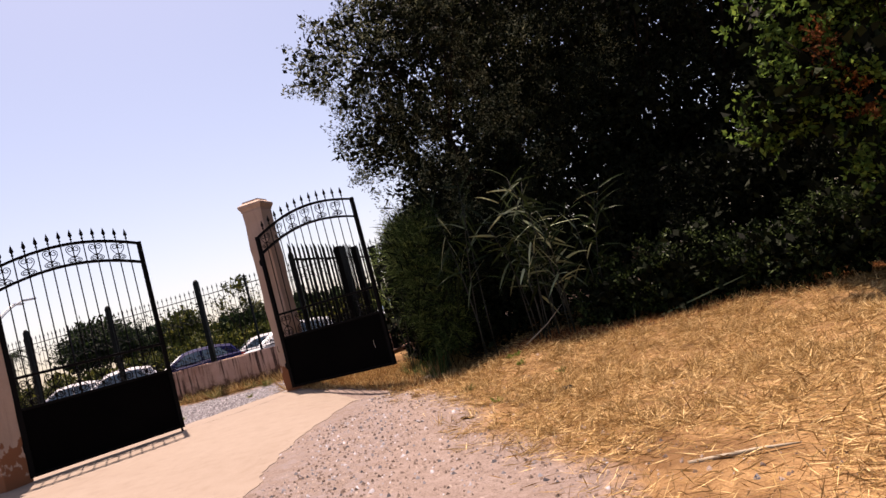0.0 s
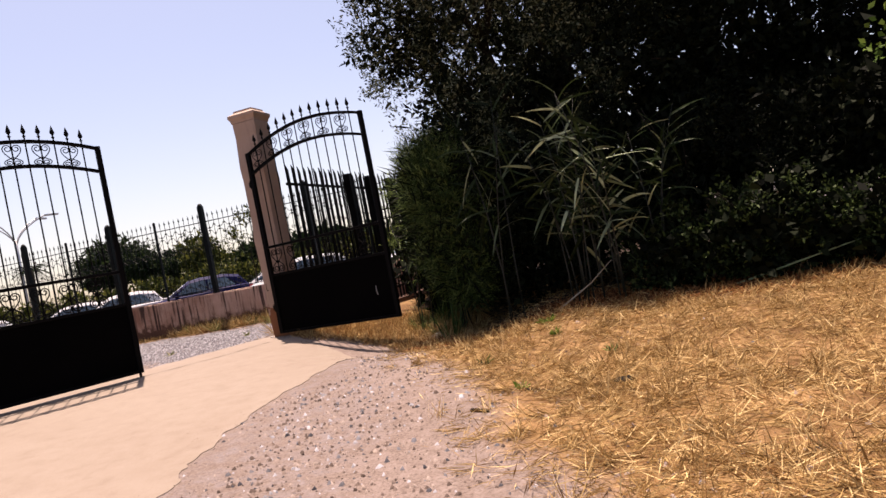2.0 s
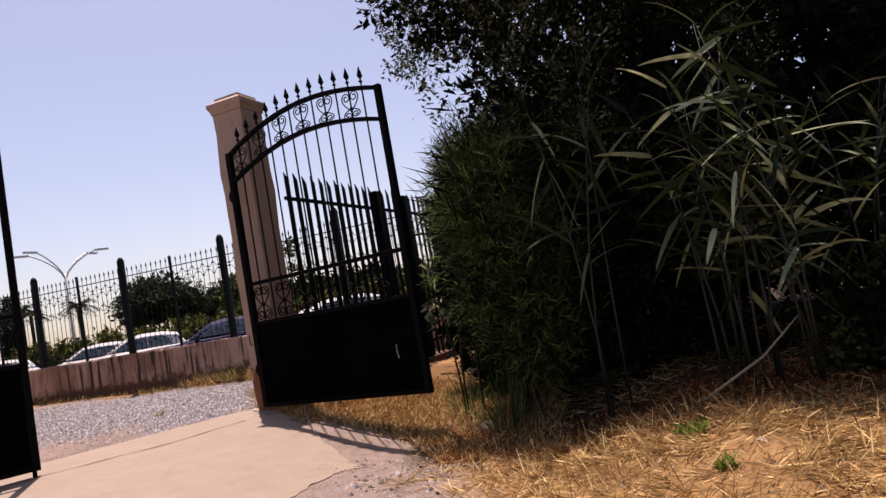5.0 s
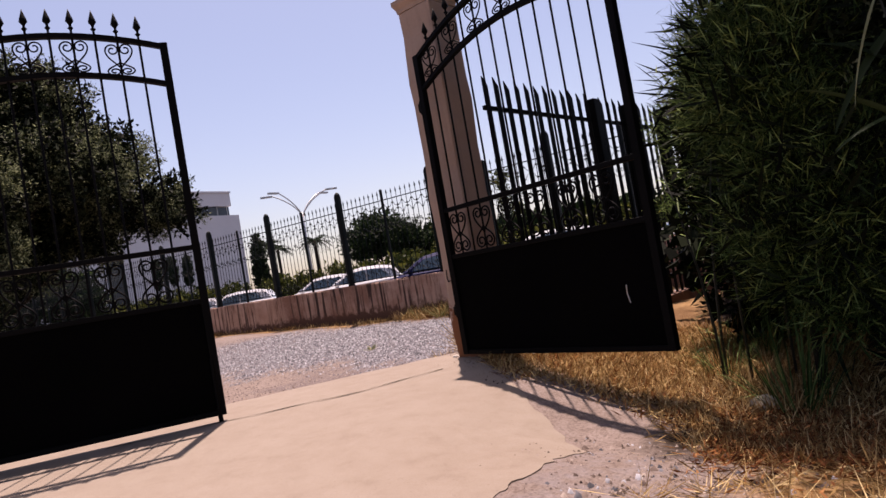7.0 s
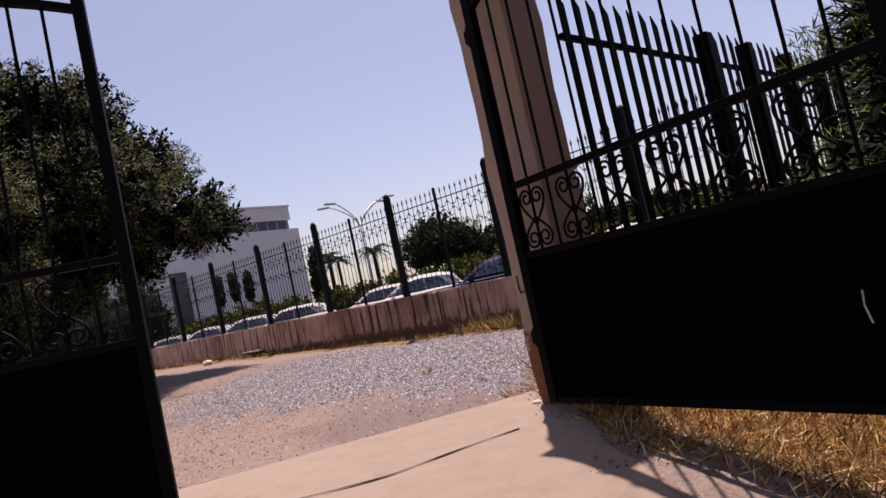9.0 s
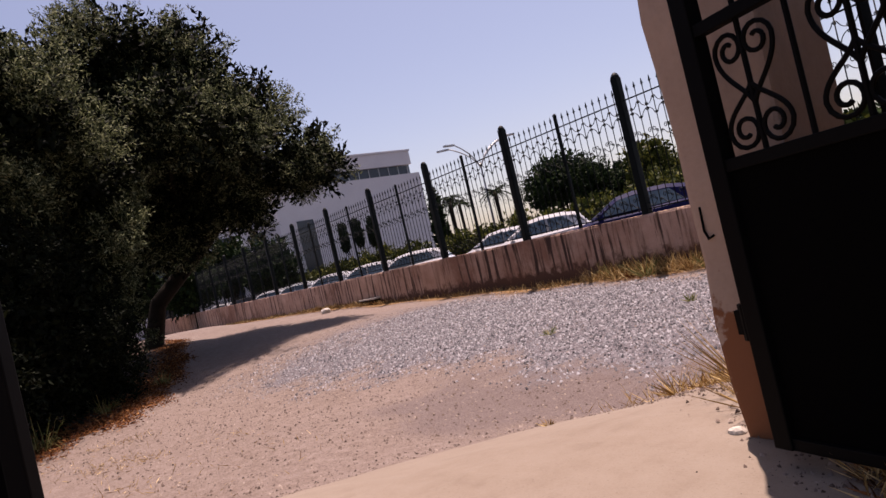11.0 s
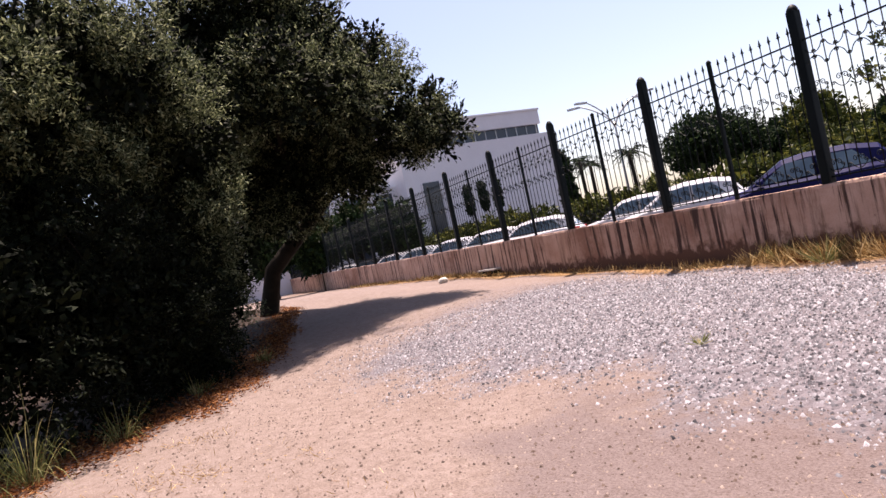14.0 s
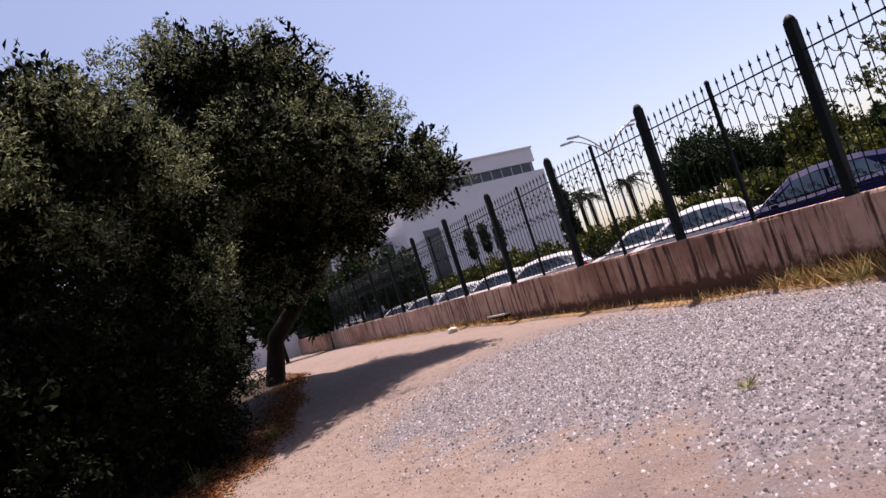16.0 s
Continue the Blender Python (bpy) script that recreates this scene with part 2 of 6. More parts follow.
CAR_WHITE = car_paint("white_car_paint", (0.58, 0.58, 0.60))
CAR_SILVER = car_paint("silver_car_paint", (0.50, 0.53, 0.55))
CAR_NAVY = car_paint("navy_car_paint", (0.008, 0.01, 0.06), 0.08)
CAR_DARK = car_paint("black_car_paint", (0.03, 0.03, 0.035))
CARGLASS, _nt, _b = material("car_glass", 0.06)
_b.inputs["Base Color"].default_value = (0.07, 0.11, 0.14, 1)
_b.inputs["Specular IOR Level"].default_value = 0.5
SHADE, _nt, _b = material("sunshade_foil", 0.45, 0.1)
_b.inputs["Base Color"].default_value = (0.75, 0.78, 0.78, 1)
LENS, _nt, _b = material("headlight_lens", 0.1)
_b.inputs["Base Color"].default_value = (0.6, 0.62, 0.65, 1)
TAIL, _nt, _b = material("tail_light_lens", 0.15)
_b.inputs["Base Color"].default_value = (0.35, 0.02, 0.02, 1)

# ---- the lie of the land ----
FENCE_A = Vector((-8.475, 21.147))          # a thick post of the boundary fence
FENCE_D = Vector((-0.981, 0.197)).normalized()
FENCE_N = Vector((FENCE_D.y, -FENCE_D.x))
if FENCE_N.y < 0:
    FENCE_N = -FENCE_N


def land(x, y):
    """Height of the ground."""
    x, y = np.asarray(x, float), np.asarray(y, float)
    s = -0.786 * (x + 3.2) + 0.618 * (y - 11.4)          # metres inside the line of the gate
    z_out = np.interp(s, [-14, -8, -5.9, -4, -2, -0.3, 0.6], [-0.12, -0.03, 0.0, 0.10, 0.22, 0.285, 0.30])
    dip = 0.20 * smooth01(-2.7, -1.2, x) * (1 - smooth01(0.0, 1.6, x)) * smooth01(8.6, 9.9, y) * (1 - smooth01(12.5, 14.5, y))
    z_out = z_out - dip + 0.15 * smooth01(6.9, 8.3, y) * smooth01(0.0, 1.2, x)
    z_in = np.interp(y, [9, 12.8, 13.6, 14.4, 16.2, 17.4, 21.5, 26], [-0.05, -0.13, -0.18, -0.17, -0.06, -0.01, 0.05, 0.1])
    k = smooth01(0.5, 3.0, s)
    bank = 0.07 * np.clip(-x - 11.5, 0, 12) * (1 - 0.65 * smooth01(18.5, 22.5, y)) * smooth01(8.0, 13, y)
    z = z_out * (1 - k) + z_in * k
    bank = bank * k
    off = (x - FENCE_A.x) * FENCE_N.x + (y - FENCE_A.y) * FENCE_N.y
    outer = smooth01(0.02, 0.16, off)
    return (z + bank) * (1 - outer) + 0.34 * outer


def rough_land(x, y):
    x, y = np.asarray(x, float), np.asarray(y, float)
    w = 0.010 * np.sin(1.7 * x + 1.3 * np.sin(1.1 * y)) + 0.008 * np.sin(2.1 * y + 1.1 * np.sin(1.6 * x))
    return land(x, y) + w


# the concrete apron between the pillars, as a ring of corners
APRON = [(-1.42, 9.5), (-1.42, 9.1), (-1.47, 8.7), (-1.58, 8.3), (-1.66, 7.6), (-1.78, 6.9), (-1.85, 6.4), (-1.75, 5.6), (-1.72, 5.0), (-2.1, 4.0), (-3.1, 3.0),
         (-7.4, 5.6), (-6.35, 7.9), (-6.1, 9.6), (-5.95, 11.4), (-5.7, 12.1), (-5.4, 12.5), (-5.1, 12.85), (-4.4, 13.05), (-3.8, 12.7), (-3.3, 12.25), (-2.85, 11.3), (-2.3, 10.65)]


def ring_inside(ring, x, y):
    hit = np.zeros(np.shape(x), bool)
    for (ax, ay), (bx, by) in zip(ring, ring[1:] + ring[:1]):
        if ay == by:
            continue
        c = ((ay > y) != (by > y)) & (x < (bx - ax) * (y - ay) / (by - ay) + ax)
        hit ^= c
    return hit


def straw_mask(x, y):
    """Where dry grass grows: outside the gate to the east, along the wall, beside the apron."""
    x, y = np.asarray(x, float), np.asarray(y, float)
    wob = 0.35 * np.sin(1.9 * y + 0.6) + 0.2 * np.sin(4.3 * y)
    edge = np.interp(y, [-8, 2, 5, 7.5, 9.0, 9.8, 10.5, 11.2], [1.3, 1.05, 0.4, -0.35, -0.75, -0.9, -1.3, -2.6])
    east = smooth01(-0.3, 0.9, x - edge - 0.35 * wob) * (1 - smooth01(17, 19, y))
    off = -((x - FENCE_A.x) * FENCE_N.x + (y - FENCE_A.y) * FENCE_N.y)
    wall = (1 - smooth01(0.25, 0.9 + 0.6 * np.sin(0.9 * x) ** 2, off)) * (off > 0) * 0.8
    side = 0.9 * np.exp(-(((x + 3.7) / 0.9) ** 2 + ((y - 13.3) / 0.4) ** 2))
    return np.clip(np.maximum(np.maximum(east, wall), side), 0, 1)


def gravel_mask(x, y):
    x, y = np.asarray(x, float), np.asarray(y, float)
    wob = 0.5 * np.sin(0.9 * x + 0.4 * y) + 0.3 * np.sin(2.1 * x - 1.1 * y) + 0.35 * np.sin(4.7 * x + 3.1 * y) + 0.25 * np.sin(8.3 * x - 5.9 * y)
    a = smooth01(13.9, 16.2, y + 0.7 * wob) * (1 - smooth01(18.9, 20.9, y + 0.2 * (x + 8.5) + 0.5 * wob))
    b = smooth01(-16.0, -9.0, x + 0.25 * (y - 15) + 0.8 * wob)
    out = 0.22 * smooth01(0.2, 0.7, 1.2 - np.abs(x - np.interp(y, [0, 9], [-0.6, -1.4]) + 0.25 * wob)) * (y < 9.6) * (y > -6)
    return np.clip(np.maximum(a * b, out), 0, 1)


def fine_mask(x, y):
    """The patch of darker, finer dirt just inside the gate."""
    x, y = np.asarray(x, float), np.asarray(y, float)
    wob = 0.35 * np.sin(1.7 * x + 0.9 * y) + 0.3 * np.sin(3.7 * x - 2.9 * y) + 0.2 * np.sin(6.1 * y + 2.3 * x)
    return 0.9 * smooth01(-9.4, -6.6, x + wob) * smooth01(12.2, 13.8, y + wob * 0.6) * (1 - smooth01(14.0, 16.0, y + wob)) * (1 - smooth01(-4.4, -3.0, x))


def build_ground():
    near_x = np.concatenate([np.arange(-34, -14, 0.5), np.arange(-14, 8, 0.2), np.arange(8, 16, 0.6)])
    far_x = np.concatenate([-np.geomspace(35, 2500, 26)[::-1], near_x, np.geomspace(16.5, 2500, 26)])
    near_y = np.concatenate([np.arange(-10, 4, 0.5), np.arange(4, 27, 0.2), np.arange(27, 40, 1.0)])
    far_y = np.concatenate([-np.geomspace(11, 2500, 22)[::-1], near_y, np.geomspace(41, 2500, 26)])
    X, Y = np.meshgrid(far_x, far_y)
    near = (np.abs(X + 9) < 26) & (Y > -11) & (Y < 41)
    Z = np.where(near, rough_land(X, Y), land(X, Y))
    inside = np.ones(X.shape, bool)
    for dx, dy in ((0.27, 0), (-0.27, 0), (0, 0.27), (0, -0.27)):
        inside &= ring_inside(APRON, X + dx, Y + dy)
    near_slab = ring_inside(APRON, X, Y) | ring_inside(APRON, X + 0.25, Y) | ring_inside(APRON, X - 0.25, Y) | ring_inside(APRON, X, Y + 0.25) | ring_inside(APRON, X, Y - 0.25)
    Z = np.where(near_slab, land(X, Y) + 0.004, Z)
    Z = np.where(inside, land(X, Y) - 0.05, Z)
    nx, ny = len(far_x), len(far_y)
    idx = np.arange(nx * ny).reshape(ny, nx)
    faces = np.stack([idx[:-1, :-1], idx[:-1, 1:], idx[1:, 1:], idx[1:, :-1]], -1).reshape(-1, 4)
    me = link_mesh("ground", np.stack([X, Y, Z], -1).reshape(-1, 3), faces.tolist(), None, True)
    for nm, fn in (("straw", straw_mask), ("gravel", gravel_mask), ("fine", fine_mask)):
        at = me.attributes.new(nm, "FLOAT", "POINT")
        at.data.foreach_set("value", fn(X, Y).reshape(-1).astype(np.float32))
    # littered soil below wood and olives, with the trees' shade painted into the ground
    at = me.attributes.new("soil_shade", "FLOAT", "POINT")
    wood_shade = smooth01(9.0, 9.7, Y + 0.12 * X + 0.2 * np.sin(3 * X)) * smooth01(-1.5, -0.6, X) * (1 - smooth01(17, 19, Y)) * (X < 16)
    wood_shade = np.maximum(wood_shade, smooth01(-1.5, -0.8, X) * smooth01(11.6, 12.4, Y) * (Y < 19) * (X < 16))
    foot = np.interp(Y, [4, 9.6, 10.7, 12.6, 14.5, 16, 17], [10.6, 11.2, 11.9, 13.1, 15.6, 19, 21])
    olive_shade = smooth01(-0.2, 0.7, -X - foot + 0.25 * np.sin(2.2 * Y) + 0.2 * np.sin(5.3 * Y + 1.7 * X) + 0.15 * np.sin(9.1 * Y - 4.3 * X)) * (Y > 3) * (Y < 17) * (X > -30)
    at.data.foreach_set("value", np.clip(np.maximum(wood_shade, olive_shade), 0, 1).reshape(-1).astype(np.float32))
    off = (X - FENCE_A.x) * FENCE_N.x + (Y - FENCE_A.y) * FENCE_N.y
    at = me.attributes.new("street", "FLOAT", "POINT")
    at.data.foreach_set("value", smooth01(0.2, 0.6, off).reshape(-1).astype(np.float32))

    m, nt, b = material("ground_mix", 0.95)
    b.inputs["Specular IOR Level"].default_value = 0.2

    def attr(nm):
        a = nt.nodes.new("ShaderNodeAttribute")
        a.attribute_name = nm
        return a.outputs["Fac"]

    n1, n2, n3 = noise_node(nt, 0.9, 5, coord="World"), noise_node(nt, 9, 5, coord="World"), noise_node(nt, 55, 4, 0.65, coord="World")
    vor = nt.nodes.new("ShaderNodeTexVoronoi")
    vor.inputs["Scale"].default_value = 26
    gpos = nt.nodes.new("ShaderNodeNewGeometry")
    nt.links.new(gpos.outputs["Position"], vor.inputs["Vector"])
    sand = mix(nt, 0.6, ramp(nt, n1, [(0.3, (0.28, 0.215, 0.170)), (0.7, (0.40, 0.33, 0.285))]), ramp(nt, n3, [(0.36, (0.09, 0.062, 0.048)), (0.47, (0.32, 0.255, 0.21)), (0.64, (0.50, 0.43, 0.375))]))
    sand = mix(nt, 0.35, sand, ramp(nt, n2, [(0.35, (0.21, 0.155, 0.115)), (0.65, (0.45, 0.375, 0.32))]))
    grav = mix(nt, 0.6, ramp(nt, vor.outputs["Color"], [(0.2, (0.08, 0.077, 0.086)), (0.8, (0.34, 0.33, 0.345))]), ramp(nt, n2, [(0.3, (0.20, 0.188, 0.196)), (0.7, (0.32, 0.30, 0.308))]))
    finec = mix(nt, 0.5, ramp(nt, n2, [(0.3, (0.20, 0.155, 0.135)), (0.7, (0.29, 0.24, 0.215))]), ramp(nt, n3, [(0.36, (0.10, 0.075, 0.065)), (0.48, (0.25, 0.20, 0.18)), (0.64, (0.36, 0.31, 0.285))]))
    strawc = mix(nt, 0.5, ramp(nt, n2, [(0.3, (0.30, 0.15, 0.05)), (0.7, (0.66, 0.42, 0.18))]), ramp(nt, n3, [(0.3, (0.20, 0.10, 0.035)), (0.7, (0.72, 0.49, 0.22))]))
    strawc = mix(nt, ramp(nt, n1, [(0.46, (0, 0, 0)), (0.62, (0.75, 0.75, 0.75))]), strawc, (0.17, 0.085, 0.03))
    tar = mix(nt, 0.5, ramp(nt, n2, [(0.3, (0.10, 0.10, 0.10)), (0.7, (0.16, 0.155, 0.15))]), ramp(nt, n3, [(0.3, (0.09, 0.09, 0.09)), (0.7, (0.19, 0.18, 0.175))]))

    def masked(nm, spread=0.5, soft=0.18):
        a = nt.nodes.new("ShaderNodeMath")
        a.operation = "MULTIPLY_ADD"
        a.inputs[1].default_value = spread
        nt.links.new(n2, a.inputs[0])
        nt.links.new(attr(nm), a.inputs[2])
        return ramp(nt, a.outputs[0], [(max(0.0, 0.5 + spread * 0.5 - soft), (0, 0, 0)), (min(1.0, 0.5 + spread * 0.5 + soft), (1, 1, 1))])

    c = mix(nt, masked("fine", 0.7, 0.34), sand, finec)
    c = mix(nt, masked("gravel", 0.8, 0.36), c, grav)
    c = mix(nt, masked("straw"), c, strawc)
    # soil colour, darkened to hold the shade beneath the trees
    shaded_soil = mix(nt, 0.5, ramp(nt, n2, [(0.3, (0.03, 0.02, 0.012)), (0.7, (0.075, 0.05, 0.03))]), ramp(nt, n3, [(0.3, (0.02, 0.014, 0.009)), (0.7, (0.09, 0.06, 0.035))]))
    c = mix(nt, masked("soil_shade", 0.9, 0.28), c, shaded_soil)
    c = mix(nt, attr("street"), c, tar)
    c = mix(nt, 1.0, c, (0.505, 0.475, 0.49), "MULTIPLY")
    nt.links.new(c, b.inputs["Base Color"])
    bump(nt, b, mix(nt, 0.2, n3, vor.outputs["Distance"]), 0.7, 0.025)
    me.materials.append(m)
    tagged(put("ground", me), "sandy track with grey gravel and dry straw", "ground", kind="structure")


build_ground()


def build_apron():
    """The slab: the ring filled as a fine grid with a skirt round it."""
    ring = []
    for (ax, ay), (bx, by) in zip(APRON, APRON[1:] + APRON[:1]):
        for k in range(12):
            f = k / 12
            x, y = ax + (bx - ax) * f, ay + (by - ay) * f
            q = Vector((x * 2.3, y * 2.3, 0.5))
            ring.append((x + 0.07 * noise.noise(q) + 0.05 * noise.noise(q * 4.1), y + 0.07 * noise.noise(q + Vector((7, 3, 1))) + 0.05 * noise.noise(q * 3.7)))
    gx, gy = np.meshgrid(np.arange(-7.5, -1.2, 0.4), np.arange(3.2, 13.2, 0.4))
    keep = ring_inside(ring, gx, gy)
    pts = ring + list(zip(gx[keep].tolist(), gy[keep].tolist()))
    n = len(ring)
    flat, _, tris, _, _, _ = delaunay_2d_cdt([Vector(p) for p in pts], [(i, (i + 1) % n) for i in range(n)], [list(range(n))], 1, 1e-5)
    bm = bmesh.new()
    top = [bm.verts.new((p.x, p.y, float(land(p.x, p.y)) + 0.009)) for p in flat]
    for f in tris:
        bm.faces.new([top[i] for i in f])
    rim = [e for e in bm.edges if e.is_boundary]
    r = bmesh.ops.extrude_edge_only(bm, edges=rim)
    for v in r["geom"]:
        if isinstance(v, bmesh.types.BMVert):
            v.co.z -= 0.10
    m, nt, b = material("apron_concrete", 0.9)
    n1, n2, n3 = noise_node(nt, 0.8, 5), noise_node(nt, 6, 6, 0.65), noise_node(nt, 80, 4)
    c = mix(nt, 0.5, ramp(nt, n1, [(0.3, (0.34, 0.265, 0.20)), (0.7, (0.43, 0.36, 0.29))]), ramp(nt, n2, [(0.28, (0.27, 0.20, 0.145)), (0.45, (0.39, 0.315, 0.245)), (0.62, (0.45, 0.38, 0.31))]))
    c = mix(nt, 0.2, c, ramp(nt, n3, [(0.3, (0.30, 0.22, 0.17)), (0.7, (0.58, 0.48, 0.40))]))
    grit = ramp(nt, n3, [(0.60, (0, 0, 0)), (0.68, (0.5, 0.5, 0.5))])
    c = mix(nt, grit, c, (0.20, 0.14, 0.10))
    c = mix(nt, 1.0, c, (0.46, 0.44, 0.425), "MULTIPLY")
    nt.links.new(c, b.inputs["Base Color"])
    bump(nt, b, mix(nt, 0.75, n2, n3), 0.3, 0.008)
    me = done(bm, "apron", m)
    tagged(put("pavement_apron", me), "pale worn concrete apron between the gate pillars", "pavement", kind="structure")


build_apron()


# ---- gate ----
def yawed(x, y, z, deg):
    return pose(x, y, z, 0, 0, deg)


def build_pillar(x, y, deg, top, name_label):
    base = float(land(x, y)) - 0.05
    p = thing("gate_pillar", name_label, "pillar", yawed(x, y, base, deg), "pillars of the gate")
    h = top - base
    bm = bmesh.new()
    add_box(bm, (-0.205, -0.205, 0.0), (0.205, 0.205, h - 0.2), 0.018)
    bmesh.ops.subdivide_edges(bm, edges=[e for e in bm.edges if e.calc_length() > 1.0], cuts=14)
    for v in bm.verts:
        q = v.co
        k = 0.006 * math.sin(5.3 * q.z + 3 * q.x) + 0.004 * math.sin(17 * q.z + 7 * q.y)
        if q.z < 0.55:
            k -= 0.018 * math.sin(13 * q.z + 9 * q.x + 4 * q.y) ** 2 * (1 - q.z / 0.55)
        v.co.x += k * (1 if q.x > 0 else -1)
        v.co.y += k * (1 if q.y > 0 else -1)
    part("shaft", bm, PILLAR_PAINT, p)
    bm = bmesh.new()
    prof = [(0.21, h - 0.20), (0.214, h - 0.17), (0.226, h - 0.145), (0.238, h - 0.125), (0.243, h - 0.11), (0.243, h - 0.075), (0.225, h - 0.065), (0.19, h - 0.045), (0.172, h - 0.03), (0.165, h)]
    rings = [[bm.verts.new((sx * r, sy * r, z)) for sx, sy in ((1, 1), (-1, 1), (-1, -1), (1, -1))] for r, z in prof]
    for a, c in zip(rings, rings[1:]):
        for k in range(4):
            bm.faces.new((a[k], a[(k + 1) % 4], c[(k + 1) % 4], c[k]))
    bm.faces.new(rings[-1])
    bm.faces.new(rings[0][::-1])
    part("capital", bm, PILLAR_PAINT, p, "moulded stepped cap")
    return p


build_pillar(-3.075, 11.85, -12, 3.96, "pink rendered square gate pillar with peeling foot")
build_pillar(-6.02, 7.98, -12, 3.90, "pink rendered square gate pillar beside the leaf")


def spiral(cx, cz, r0, r1, a0, turns, n=10, y=0.0):
    """Points of a flat scroll in the x-z plane."""
    return [(cx + (r0 + (r1 - r0) * i / n) * math.cos(a0 + turns * math.tau * i / n), y, cz + (r0 + (r1 - r0) * i / n) * math.sin(a0 + turns * math.tau * i / n)) for i in range(n + 1)]


def c_scroll(x0, z0, x1, z1, bulge, curl):
    """A bar from (x0, z0) to (x1, z1), bowed by bulge, that ends in a curl at either end."""
    mx, mz = (x0 + x1) / 2, (z0 + z1) / 2
    dx, dz = x1 - x0, z1 - z0
    ln = math.hypot(dx, dz)
    nx, nz = -dz / ln, dx / ln
    body = []
    for i in range(8):
        f = i / 7
        k = 4 * f * (1 - f) * bulge
        body.append((x0 + dx * f + nx * k, 0.0, z0 + dz * f + nz * k))
    s = 1 if bulge > 0 else -1

    def end(p, q):
        d = math.atan2(p[2] - q[2], p[0] - q[0])
        a = d - s * math.pi / 2
        cx, cz = p[0] - curl * math.cos(a), p[2] - curl * math.sin(a)
        return [(cx + curl * (1 - 0.75 * i / 9) * math.cos(a + s * i / 9 * 1.3 * math.tau), 0.0, cz + curl * (1 - 0.75 * i / 9) * math.sin(a + s * i / 9 * 1.3 * math.tau)) for i in range(1, 10)]

    return end(body[0], body[1])[::-1] + body + end(body[-1], body[-2])


def heart(u, z, w, h):
    """Two mirrored strips that rise from (u, z), swell outward and curl in; upside down with negative h."""
    strips = []
    for s in (-1, 1):
        p0, p1, p2, p3 = (0, 0), (0.10 * w, 0.22 * h), (0.46 * w, 0.38 * h), (0.46 * w, 0.70 * h)
        line = []
        for i in range(11):
            f = i / 10
            c = [(1 - f) ** 3 * a + 3 * (1 - f) ** 2 * f * b + 3 * (1 - f) * f * f * q + f ** 3 * d for a, b, q, d in zip(p0, p1, p2, p3)]
            line.append((u + s * c[0], 0.0, z + c[1]))
        k = 0.24 * w
        v = math.copysign(min(k, 0.32 * abs(h)), h)
        for i in range(1, 20):
            f = i / 19
            r, a = 1 - 0.72 * f, f * 1.35 * math.tau
            line.append((u + s * (0.46 * w - k + k * r * math.cos(a)), 0.0, z + 0.70 * h + v * r * math.sin(a)))
        strips.append(line)
    return strips


def scroll_mesh(name, strips, r, mat, sides=5):
    bm = bmesh.new()
    for s in strips:
        add_tube(bm, s, r, sides, 1.0)
    return done(bm, name, mat, True)


